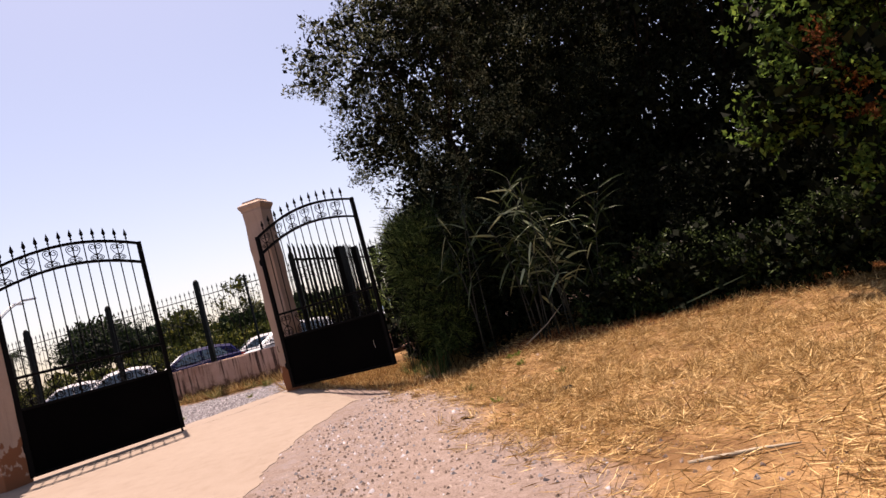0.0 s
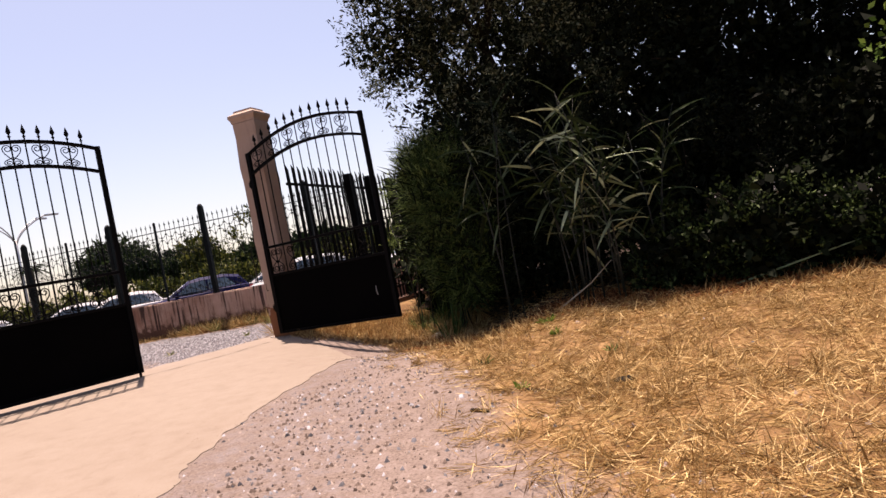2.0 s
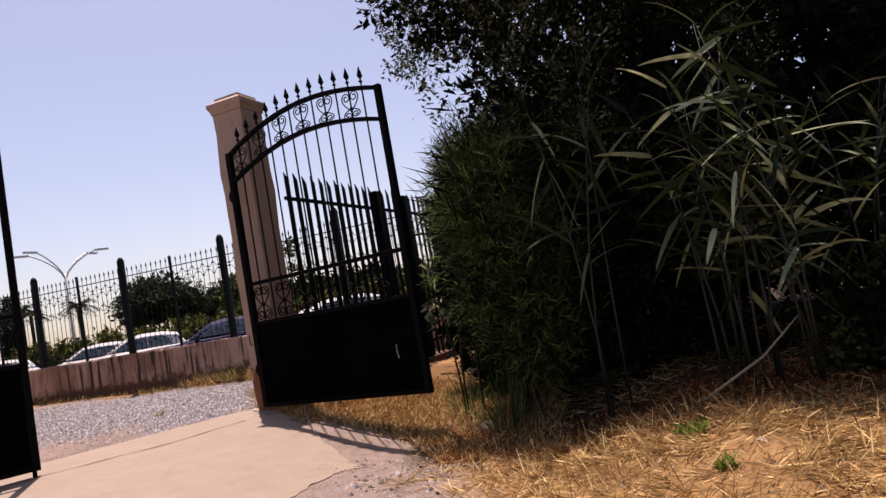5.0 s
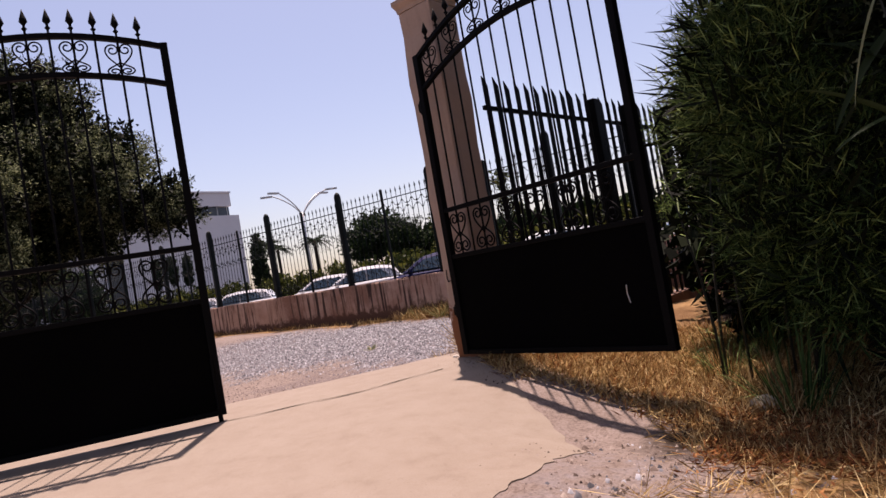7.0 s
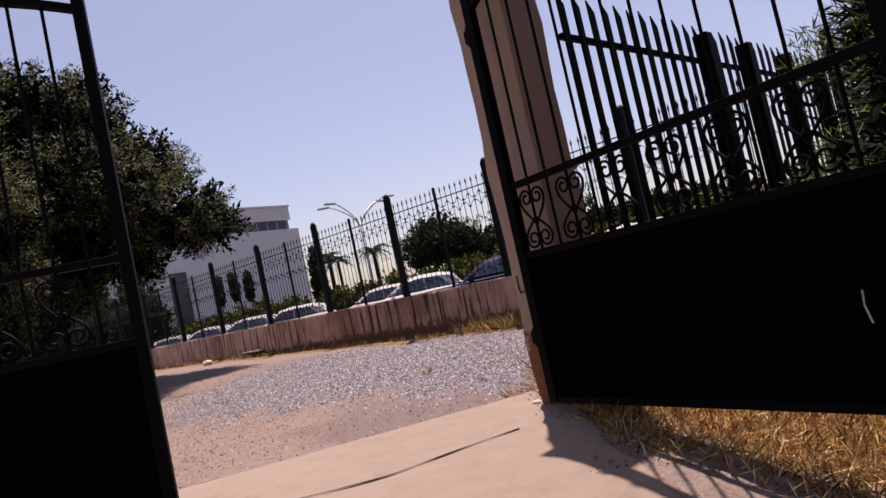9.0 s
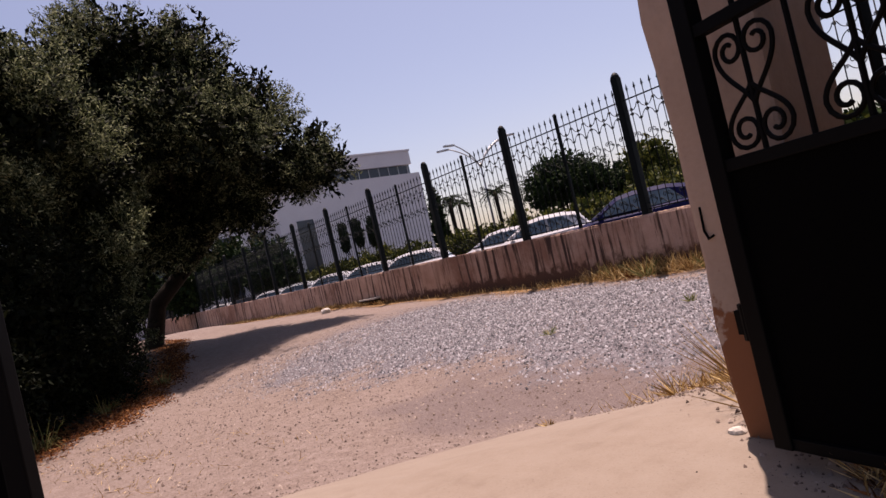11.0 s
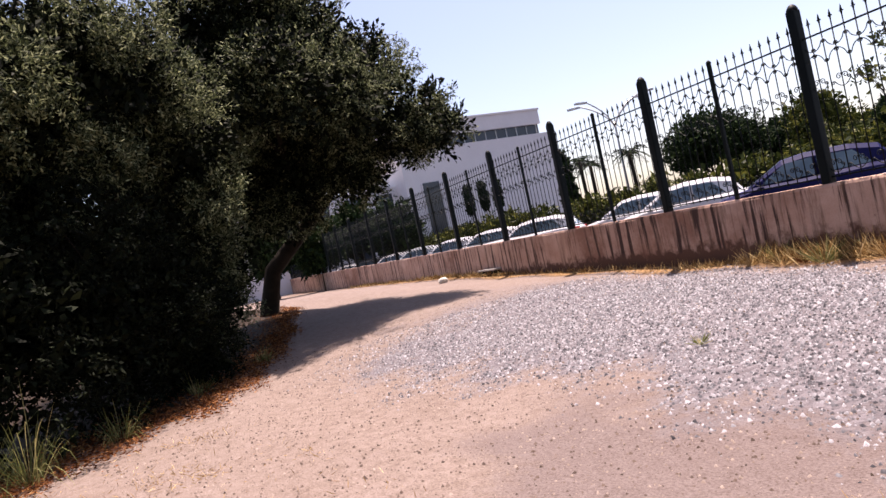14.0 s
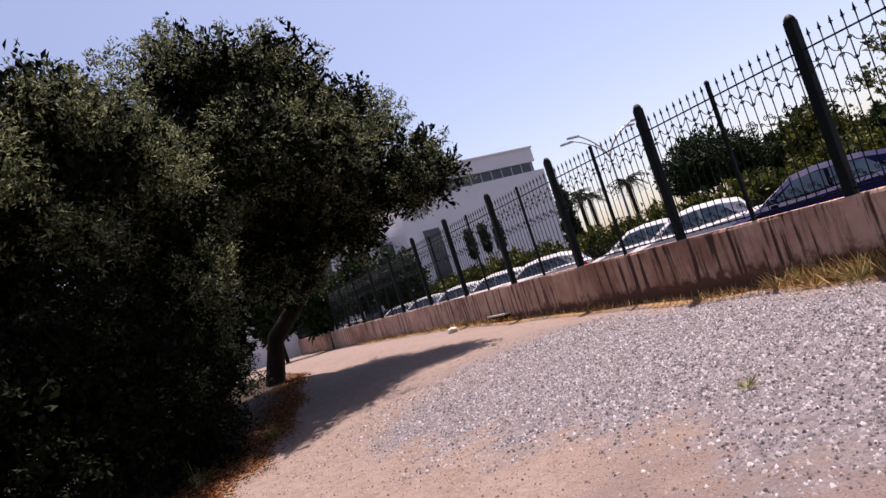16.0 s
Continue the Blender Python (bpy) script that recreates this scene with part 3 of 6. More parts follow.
def build_leaf(hinge, tip, bottom, rise, label, bars=12, bolt=True, near=2.87, far=2.87):
    a, b = Vector(hinge), Vector(tip)
    w = (b - a).length
    deg = math.degrees(math.atan2(b.y - a.y, b.x - a.x))
    g = thing("gate_leaf", label, "gate", yawed(a.x, a.y, bottom, deg), "leaves of the gate")
    shoulder = rise

    def arch(u):
        f = u / w
        return near + (far - near) * f + shoulder * math.sin(math.pi * min(max((f + 0.02) / 1.04, 0), 1)) ** 0.85

    band = 0.31
    for nm, u, wd in (("hinge_post", 0.035, 0.07), ("meeting_post", w - 0.03, 0.06)):
        bm = bmesh.new()
        add_box(bm, (u - wd / 2, -0.03, 0.0), (u + wd / 2, 0.03, arch(u) + 0.03), 0.006)
        part(nm, bm, IRON, g)
    for nm, d in (("top_rail", 0.0), ("lower_arch_rail", -band)):
        bm = bmesh.new()
        n = 22
        sec = []
        for i in range(n + 1):
            u = 0.05 + (w - 0.1) * i / n
            z = arch(u) + d
            sec.append([bm.verts.new((u, sy * 0.024, z + sz * 0.019)) for sy, sz in ((-1, -1), (1, -1), (1, 1), (-1, 1))])
        for p, q in zip(sec, sec[1:]):
            for k in range(4):
                bm.faces.new((p[k], p[(k + 1) % 4], q[(k + 1) % 4], q[k]))
        bm.faces.new(sec[0][::-1]), bm.faces.new(sec[-1])
        part(nm, bm, IRON, g)
    zp, zm = 0.915, 1.35
    for nm, z in (("panel_rail", zp), ("middle_rail", zm), ("bottom_rail", 0.02)):
        bm = bmesh.new()
        add_box(bm, (0.05, -0.022, z - 0.02), (w - 0.04, 0.022, z + 0.02), 0.004)
        part(nm, bm, IRON, g)
    bm = bmesh.new()
    add_box(bm, (0.05, -0.005, 0.0), (w - 0.04, 0.005, zp))
    part("sheet_panel", bm, SHEET, g, "flat black steel sheet")
    step = (w - 0.1) / (bars + 1)
    spike = [(0.008, 0.0), (0.022, 0.015), (0.009, 0.03), (0.011, 0.045), (0.03, 0.07), (0.024, 0.095), (0.010, 0.14), (0.001, 0.17)]
    bm = bmesh.new()
    add_lathe(bm, spike, 6)
    spike_me = done(bm, "spear", IRON, True)
    us = [0.05 + step * (i + 1) for i in range(bars)]
    for u in us:
        bm = bmesh.new()
        add_tube(bm, [(u, 0, zp), (u, 0, arch(u) + 0.06)], 0.009, 6)
        bar = part("bar", bm, IRON, g)
        put("spear", spike_me, bar, pose(u, 0, arch(u) + 0.05))
    # hearts of the arch band, one on every other upright
    for i in range(0, bars, 2):
        u = us[i]
        z = arch(u) - band + 0.02
        put("heart_scroll", scroll_mesh("heart_scroll", heart(u, z + 0.055, step * 1.35, 0.215) + heart(u, z + 0.105, step * 1.35, -0.10), 0.0065, IRON), g)
    # scrolls of the middle band
    for i in range(0, bars, 2):
        u = us[i]
        put("middle_scroll", scroll_mesh("middle_scroll", heart(u, zp + 0.16, step * 1.4, 0.25) + heart(u, zp + 0.22, step * 1.5, -0.19), 0.008, IRON), g)
    if bolt:
        bm = bmesh.new()
        add_tube(bm, [(w - 0.05, -0.02, 0.45), (w - 0.05, -0.02, -0.12)], 0.018, 8)
        part("drop_bolt", bm, IRON, g)
    else:
        bm = bmesh.new()
        add_tube(bm, [(w - 0.32, -0.0065, 0.48), (w - 0.325, -0.0065, 0.42), (w - 0.31, -0.0065, 0.35)], 0.004, 5)
        part("paint_scratch", bm, GALV, g, "pale scratch in the paint")
    for z in (0.35, 2.3):
        bm = bmesh.new()
        add_tube(bm, [(-0.01, 0, z), (-0.01, 0, z + 0.12)], 0.025, 8)
        add_box(bm, (-0.045, -0.02, z + 0.02), (0.03, 0.06, z + 0.10))
        part("hinge", bm, IRON, g)
    return g


build_leaf((-3.10, 11.47), (-1.03, 10.60), 0.365, 0.25, "black wrought iron gate leaf standing open, sheet panel below", 12, False, 2.78, 2.87)
build_leaf((-5.80, 8.11), (-4.373, 9.708), 0.345, 0.22, "black wrought iron gate leaf with spears, half open", 12, True, 2.82, 2.96)


# ---- boundary wall and fence ----
BAY = 3.60


def fence_xy(s, off=0.0):
    """A spot on the fence line, s metres from the first thick post, off metres outward."""
    p = FENCE_A + s * FENCE_D + off * FENCE_N
    return p.x, p.y


def fence_top(s):
    """Height of the wall's top, which climbs gently."""
    return 1.155 + 0.0105 * s


FENCE_DEG = math.degrees(math.atan2(FENCE_D.y, FENCE_D.x))


def build_wall():
    m = FENCE_A
    s0, s1, n = -16.0, 62.0, 156
    bm = bmesh.new()
    secs = []
    for i in range(n + 1):
        s = s0 + (s1 - s0) * i / n
        t = fence_top(s)
        w = 0.004 * math.sin(2.1 * s) + 0.003 * math.sin(7.3 * s)
        x, y = fence_xy(s)
        g = float(land(*fence_xy(s, -0.3)))
        prof = [(-0.1 + w, g - 0.3), (-0.1 + w, g + 0.25), (-0.1 + w * 1.5, t - 0.05), (-0.085, t - 0.005 + w), (-0.06, t), (0.14, t), (0.16, t - 0.04), (0.16, g - 0.3)]
        secs.append([bm.verts.new((FENCE_N.x * o + x, FENCE_N.y * o + y, z)) for o, z in prof])
    for p, q in zip(secs, secs[1:]):
        for k in range(8):
            bm.faces.new((p[k], p[(k + 1) % 8], q[(k + 1) % 8], q[k]))
    bm.faces.new(secs[0]), bm.faces.new(secs[-1][::-1])
    tagged(put("wall_boundary", done(bm, "wall", WALL_PAINT)), "low rendered boundary wall with dark rust streaks", "wall", kind="structure")


build_wall()


def build_fence():
    # thick post
    bm = bmesh.new()
    add_box(bm, (-0.075, -0.075, -0.05), (0.075, 0.075, 2.70), 0.02)
    thick = done(bm, "post_body", GREEN_IRON)
    bm = bmesh.new()
    add_lathe(bm, [(0.085, 2.68), (0.085, 2.72), (0.07, 2.75), (0.05, 2.78), (0.02, 2.80)], 10)
    cap = done(bm, "post_cap", GREEN_IRON, True)
    bm = bmesh.new()
    add_box(bm, (-0.03, -0.03, -0.03), (0.03, 0.03, 2.46), 0.006)
    thin = done(bm, "post_body", GREEN_IRON)
    bm = bmesh.new()
    add_lathe(bm, [(0.03, 2.45), (0.045, 2.47), (0.045, 2.50), (0.02, 2.53), (0.005, 2.54)], 8)
    thincap = done(bm, "post_cap", GREEN_IRON, True)
    half = BAY / 2
    bars = 9
    gap = half / (bars + 1)
    bm = bmesh.new()
    add_tube(bm, [(0, 0, 0.06), (0, 0, 2.36)], 0.0095, 5)
    bar = done(bm, "bar", GREEN_IRON, True)
    bm = bmesh.new()
    add_tube(bm, [(0, 0, 2.34), (0, 0, 2.40), (0, 0, 2.43), (0, 0, 2.50)], [0.008, 0.018, 0.018, 0.003], 5)
    add_tube(bm, [(-0.032, 0, 2.405), (0.032, 0, 2.405)], 0.009, 4)
    add_tube(bm, [(0, -0.02, 2.405), (0, 0.02, 2.405)], 0.009, 4)
    tip = done(bm, "fleur_tip", GREEN_IRON)
    bm = bmesh.new()
    add_box(bm, (0.03, -0.012, -0.012), (half - 0.03, 0.012, 0.012))
    rail = done(bm, "rail", GREEN_IRON)
    g = gap
    hi = scroll_mesh("scroll", [c_scroll(0, 1.98, -g * 0.8, 2.10, 0.03, 0.03), c_scroll(0, 1.98, g * 0.8, 2.10, -0.03, 0.03), c_scroll(0, 1.94, -g * 0.8, 1.80, -0.03, 0.03), c_scroll(0, 1.94, g * 0.8, 1.80, 0.03, 0.03)], 0.0082, GREEN_IRON, 3)
    lo = scroll_mesh("scroll", [spiral(-0.05, 0, 0.05, 0.012, 0.0, 1.3), spiral(0.05, 0, 0.05, 0.012, math.pi, -1.3), c_scroll(-g * 0.7, -0.06, g * 0.7, -0.06, -0.09, 0.03)], 0.0082, GREEN_IRON, 3)
    first_post = first_thin = first_panel = None
    for k in range(-4, 16):
        s = k * BAY
        for j in (0, 1):
            sj = s + j * half
            x, y = fence_xy(sj)
            m = yawed(x, y, fence_top(sj), FENCE_DEG)
            if j == 0:
                if first_post is None:
                    first_post = thing("fence_post", "thick dark green iron fence post on the wall", "post", m, "thick posts of the fence")
                    put("post_body", thick, first_post), put("post_cap", cap, first_post)
                else:
                    copy_thing(first_post, m)
            else:
                if first_thin is None:
                    first_thin = thing("fence_post", "slim dark green iron fence post on the wall", "post", m, "slim posts of the fence")
                    put("post_body", thin, first_thin), put("post_cap", thincap, first_thin)
                else:
                    copy_thing(first_thin, m)
            tilt = math.degrees(math.atan(0.0105))
            mp = m @ pose(0, 0, 0, 0, -tilt, 0)
            if first_panel is None:
                p = first_panel = thing("iron_railing", "thin dark green iron fence panel with scrolls", "fence", mp, "panels of the fence")
                for z in (0.09, 2.22, 1.0):
                    if z < 0.5 or z > 2:
                        put("rail", rail, p, pose(0, 0, z))
                for i in range(bars):
                    o = put("bar", bar, p, pose(gap * (i + 1), 0, 0))
                    put("fleur_tip", tip, o)
                for i in range(0, bars, 2):
                    put("scroll", hi, p, pose(gap * (i + 1), 0, 0))
                    put("scroll", lo, p, pose(gap * (i + 1), 0, 1.52))
                    put("scroll", lo, p, pose(gap * (i + 1), 0, 0.30))
            else:
                copy_thing(first_panel, mp)


build_fence()


# ---- side palisade behind the open leaf ----
def build_palisade():
    a, b = Vector((-2.74, 12.12)), Vector((-1.2, 19.0))
    d = (b - a).normalized()
    deg = math.degrees(math.atan2(d.y, d.x))
    ln = (b - a).length
    p = thing("palisade_fence", "black flat-slat palisade fence with slanted tops", "fence", yawed(a.x, a.y, 0.0, deg))
    bm = bmesh.new()
    v = [bm.verts.new(q) for q in ((-0.038, -0.006, 0.25), (0.038, -0.006, 0.25), (0.038, 0.006, 0.25), (-0.038, 0.006, 0.25), (-0.038, -0.006, 3.04), (0.038, -0.006, 2.95), (0.038, 0.006, 2.95), (-0.038, 0.006, 3.04))]
    for f in ((0, 1, 2, 3), (4, 5, 6, 7), (0, 1, 5, 4), (1, 2, 6, 5), (2, 3, 7, 6), (3, 0, 4, 7)):
        bm.faces.new([v[i] for i in f])
    slat = done(bm, "slat", IRON)
    bm = bmesh.new()
    add_box(bm, (-0.07, -0.07, 0.05), (0.07, 0.07, 2.98), 0.015)
    post = done(bm, "post", IRON)
    n = int(ln / 0.19)
    for i in range(n):
        if i in (12, 17, 23, 29):
            put("post", post, p, pose(0.0 + i * 0.19, 0, 0))
        else:
            put("slat", slat, p, pose(0.05 + i * 0.19, 0.0, 0.012 * math.sin(i * 2.3)))
    for z in (0.55, 2.72):
        bm = bmesh.new()
        add_box(bm, (0, 0.008, z - 0.022), (ln, 0.04, z + 0.022))
        part("rail", bm, IRON, p)
    bm = bmesh.new()
    add_box(bm, (0.0, -0.09, -0.1), (ln, 0.09, 0.30), 0.01)
    part("plinth", bm, WALL_PAINT, p, "low rendered plinth")


build_palisade()

# ---- plants ----
RNG = np.random.default_rng(7)


def unit(v):
    return v / np.maximum(np.linalg.norm(v, axis=-1, keepdims=True), 1e-9)


def leaf_mesh(name, p, d, length, width, mat, fold=0.25):
    """One four-cornered folded leaf at each p along d."""
    n = len(p)
    length = np.broadcast_to(length, (n,))[:, None]
    width = np.broadcast_to(width, (n,))[:, None]
    d = unit(d)
    r = RNG.normal(size=(n, 3))
    s = unit(np.cross(d, r))
    u = np.cross(s, d)
    mid = p + d * length * 0.45
    v = np.stack([p, mid + s * width / 2 + u * width * fold, p + d * length, mid - s * width / 2 + u * width * fold], 1).reshape(-1, 3)
    me = bpy.data.meshes.new(name)
    me.vertices.add(4 * n), me.loops.add(4 * n), me.polygons.add(n)
    me.vertices.foreach_set("co", v.astype(np.float32).reshape(-1))
    me.loops.foreach_set("vertex_index", np.arange(4 * n, dtype=np.int32))
    me.polygons.foreach_set("loop_start", np.arange(0, 4 * n, 4, dtype=np.int32))
    me.update(calc_edges=True)
    me.materials.append(mat)
    return me


def blob_points(blobs, n, shell=0.55):
    """Spots in the outer part of a union of lumpy ellipsoids: places and outward directions."""
    vol = np.array([b[3] * b[4] + b[4] * b[5] + b[3] * b[5] for b in blobs], float)
    pick = RNG.choice(len(blobs), n, p=vol / vol.sum())
    B = np.array(blobs, float)[pick]
    d = unit(RNG.normal(size=(n, 3)))
    lump = 1 + 0.16 * np.sin(3.1 * d[:, 0] * 2 + B[:, 0]) * np.sin(4.3 * d[:, 1] + B[:, 1]) + 0.12 * np.sin(7 * d[:, 2] + 5 * d[:, 0])
    r = (shell + (1 - shell) * RNG.random(n) ** 0.7) * lump
    return B[:, :3] + d * B[:, 3:6] * r[:, None], unit(d / B[:, 3:6])


def lobes(blobs):
    """Break each large ellipsoid of a crown into rounded boughs that stand apart from one another."""
    out = []
    for b in blobs:
        size = (b[3] + b[4] + b[5]) / 3
        if size < 0.85:
            out.append(b)
            continue
        n = int(9 + 7 * size)
        for k in range(n):
            z = 1 - 2 * (k + 0.5) / n
            a = k * 2.39996 + RNG.normal() * 0.35
            r = math.sqrt(1 - z * z)
            f = 0.74 + 0.12 * RNG.normal()
            g = size ** 0.5 * RNG.uniform(0.30, 0.50)
            out.append((b[0] + r * math.cos(a) * b[3] * f, b[1] + r * math.sin(a) * b[4] * f, b[2] + z * b[5] * f, g * 1.1, g * 1.1, g * 0.8))
    return out


def crown_mesh(name, blobs, clumps, per, spread, length, width, mat, up=0.35, shell=0.55):
    c, o = blob_points(blobs, clumps, shell)
    p = np.repeat(c, per, 0)
    out = np.repeat(o, per, 0)
    m = len(p)
    axis = unit(out + np.array([0, 0, up]) + 0.35 * np.repeat(RNG.normal(size=(clumps, 3)), per, 0))
    along = RNG.random(m)[:, None]
    p = p + axis * (along - 0.4) * spread * 2.2 + RNG.normal(size=(m, 3)) * spread * (0.5 - 0.25 * along)
    d = unit(axis * 0.7 + RNG.normal(size=(m, 3)) * 0.75)
    return leaf_mesh(name, p, d, length * (0.6 + 0.8 * RNG.random(m)), width * (0.7 + 0.6 * RNG.random(m)), mat)


def limbs_mesh(name, foot, blobs, girth, mat, lean=(0, 0), split=0.35):
    """A bent, tapering trunk that forks, with a limb into each blob and twigs from it."""
    rnd = random.Random(hash((round(foot[0], 2), round(foot[1], 2))) % 9999)
    bm = bmesh.new()
    f = Vector(foot)
    top = sum((Vector(b[:3]) for b in blobs), Vector()) / len(blobs)
    fork = f + Vector((lean[0], lean[1], (top.z - f.z) * split))
    mid = (f + fork) / 2 + Vector((-lean[0] * 0.3, -lean[1] * 0.3, 0))
    add_tube(bm, [f - Vector((0, 0, 0.25)), f + Vector((0, 0, 0.05)), mid, fork], [girth * 1.5, girth * 1.15, girth, girth * 0.85], 9)
    for b in blobs:
        c = Vector(b[:3])
        q = fork.lerp(c, 0.5) + Vector((rnd.uniform(-.3, .3), rnd.uniform(-.3, .3), rnd.uniform(0, .4)))
        add_tube(bm, [fork - Vector((0, 0, 0.1)), fork.lerp(q, 0.5) + Vector((rnd.uniform(-.15, .15), rnd.uniform(-.15, .15), 0)), q, c], [girth * 0.6, girth * 0.45, girth * 0.32, girth * 0.15], 7)
        for _ in range(5):
            e = c + Vector((rnd.uniform(-.8, .8) * b[3], rnd.uniform(-.8, .8) * b[4], rnd.uniform(-.5, .85) * b[5]))
            add_tube(bm, [q, q.lerp(e, 0.5) + Vector((0, 0, 0.15)), e], [girth * 0.22, girth * 0.13, 0.008], 5)
    return done(bm, name, mat, True)


def plant(name, label, category, foot, blobs, mats, clumps, per, spread, size, girth=0.12, lean=(0, 0), group="", core=0.6, split=0.35, up=0.35, bark=None):
    """A tree or shrub: trunk with limbs, a crown of clumps, and an inner crown of larger leaves in mats[-1]."""
    t = thing(name, label, category, pose(*foot), group)
    rel = [(b[0] - foot[0], b[1] - foot[1], b[2] - foot[2], *b[3:]) for b in blobs]
    wood = put("trunk", limbs_mesh("trunk", (0, 0, 0), rel, girth, bark or BARK, lean, split), t)
    if girth <= 0.06:
        wood["kind"] = "stuff"
    put("crown", crown_mesh("crown", lobes(rel), clumps, per, spread, size[0], size[1], mats[0], up), t)
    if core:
        # where mats[-1] is near-black, the crown's inner shade is painted into these leaves
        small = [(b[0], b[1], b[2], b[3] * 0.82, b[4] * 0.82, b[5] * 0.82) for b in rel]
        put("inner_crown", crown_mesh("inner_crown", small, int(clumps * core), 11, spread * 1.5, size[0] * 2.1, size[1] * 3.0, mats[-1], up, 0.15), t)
    return t


def ground_z(x, y):
    return float(land(x, y))


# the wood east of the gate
plant("tree", "tall tree with dense grey-green crown, leaves darkened for shade", "tree", (1.6, 12.2, ground_z(1.6, 12.2)),
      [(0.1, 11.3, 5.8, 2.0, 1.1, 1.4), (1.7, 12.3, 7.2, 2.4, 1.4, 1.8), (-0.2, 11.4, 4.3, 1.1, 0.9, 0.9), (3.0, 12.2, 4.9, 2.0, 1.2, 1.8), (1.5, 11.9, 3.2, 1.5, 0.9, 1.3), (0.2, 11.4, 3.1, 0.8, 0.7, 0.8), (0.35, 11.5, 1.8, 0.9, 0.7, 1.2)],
      (SHADEOLIVE, SHADELEAF), 2600, 34, 0.15, (0.062, 0.024), 0.2, group="trees of the wood")
# leaves near-black, so the wood's deep shade sits in their colour
plant("tree", "tall tree in deep shade, the shade coloured into its leaves", "tree", (5.0, 12.0, ground_z(5.0, 12.0)),
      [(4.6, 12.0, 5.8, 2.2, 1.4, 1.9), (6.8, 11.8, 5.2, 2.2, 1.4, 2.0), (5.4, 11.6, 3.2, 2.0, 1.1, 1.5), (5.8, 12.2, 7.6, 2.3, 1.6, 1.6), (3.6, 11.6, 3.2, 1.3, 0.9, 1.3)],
      (SHADELEAF, SHADELEAF), 1500, 32, 0.16, (0.073, 0.032), 0.2, group="trees of the wood")
plant("tree", "tall tree at the edge of the wood, leaves in shade colour", "tree", (8.6, 10.2, ground_z(8.6, 10.2)),
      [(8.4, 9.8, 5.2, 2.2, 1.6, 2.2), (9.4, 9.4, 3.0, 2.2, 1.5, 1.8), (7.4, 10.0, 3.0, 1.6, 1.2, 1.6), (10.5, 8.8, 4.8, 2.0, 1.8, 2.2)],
      (SHADELEAF, SHADELEAF), 1100, 30, 0.18, (0.075, 0.032), 0.2, group="trees of the wood")
# backing trees added to keep skylight out of the wood; leaves coloured as shaded
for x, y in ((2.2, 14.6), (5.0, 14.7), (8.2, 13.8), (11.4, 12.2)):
    plant("tree", "added backing tree that closes off the wood, leaves in shade colour", "tree", (x, y, ground_z(x, y)),
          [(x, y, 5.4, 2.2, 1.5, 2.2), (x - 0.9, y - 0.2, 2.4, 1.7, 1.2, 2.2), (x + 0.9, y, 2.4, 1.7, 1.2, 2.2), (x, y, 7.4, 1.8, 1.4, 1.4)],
          (SHADELEAF, SHADELEAF), 420, 26, 0.22, (0.15, 0.07), 0.2, group="trees deeper in the wood")
# undergrowth whose leaf colour carries the shade below the trees
plant("shrub", "evergreen shrub under the trees, leaves in shade colour", "shrub", (2.6, 10.5, ground_z(2.6, 10.5)),
      [(1.7, 11.0, 1.5, 1.3, 0.7, 1.5), (3.4, 10.8, 1.4, 1.3, 0.7, 1.4), (0.6, 11.1, 1.3, 0.9, 0.6, 1.3)], (SHADELEAF, SHADELEAF), 1000, 30, 0.13, (0.06, 0.026), 0.06, group="undergrowth of the wood")
plant("shrub", "evergreen shrub behind brambles, leaves in shade colour", "shrub", (6.0, 10.0, ground_z(6.0, 10.0)),
      [(5.0, 10.0, 1.4, 1.3, 0.7, 1.4), (6.8, 9.6, 1.4, 1.4, 0.7, 1.5), (8.2, 9.0, 1.2, 1.2, 0.8, 1.3)], (SHADELEAF, SHADELEAF), 1000, 30, 0.13, (0.06, 0.026), 0.06, group="undergrowth of the wood")
plant("bramble", "low green bramble at the edge of the grass", "shrub", (3.2, 9.35, ground_z(3.2, 9.35)),
      [(2.5, 9.5, 0.55, 0.6, 0.35, 0.5), (3.4, 9.3, 0.7, 0.7, 0.4, 0.65), (4.3, 9.1, 0.55, 0.6, 0.35, 0.5)], (BRAMBLELEAF, SHADELEAF), 300, 26, 0.11, (0.06, 0.034), 0.03)
plant("bramble", "low green and rusty bramble in the sun", "shrub", (5.2, 8.4, ground_z(5.2, 8.4)),
      [(4.7, 8.6, 0.5, 0.5, 0.35, 0.45), (5.3, 8.2, 0.7, 0.6, 0.4, 0.6), (5.9, 7.7, 0.8, 0.6, 0.4, 0.8)], (BRAMBLELEAF, SHADELEAF), 260, 24, 0.12, (0.07, 0.035), 0.03)
fig = plant("tree", "bright green broad-leaved tree with a rusty dead branch", "tree", (6.1, 7.7, ground_z(6.1, 7.7)),
      [(4.75, 7.75, 2.3, 0.5, 0.45, 0.4), (5.2, 7.5, 2.7, 0.6, 0.5, 0.5), (5.7, 7.3, 2.3, 0.7, 0.5, 0.7), (5.3, 7.6, 3.5, 0.7, 0.6, 0.5), (6.2, 7.3, 3.6, 0.9, 0.7, 0.9), (5.8, 7.3, 1.3, 0.6, 0.5, 0.7)],
      (BRIGHTLEAF, SHADELEAF), 330, 22, 0.14, (0.085, 0.05), 0.07)
put("dead_foliage", crown_mesh("dead_foliage", [(-0.85, -0.45, 2.75, 0.12, 0.15, 0.45), (-0.65, -0.5, 2.2, 0.12, 0.15, 0.35)], 60, 16, 0.07, 0.06, 0.03, REDLEAF), fig, None, "rust-red dead leaves")


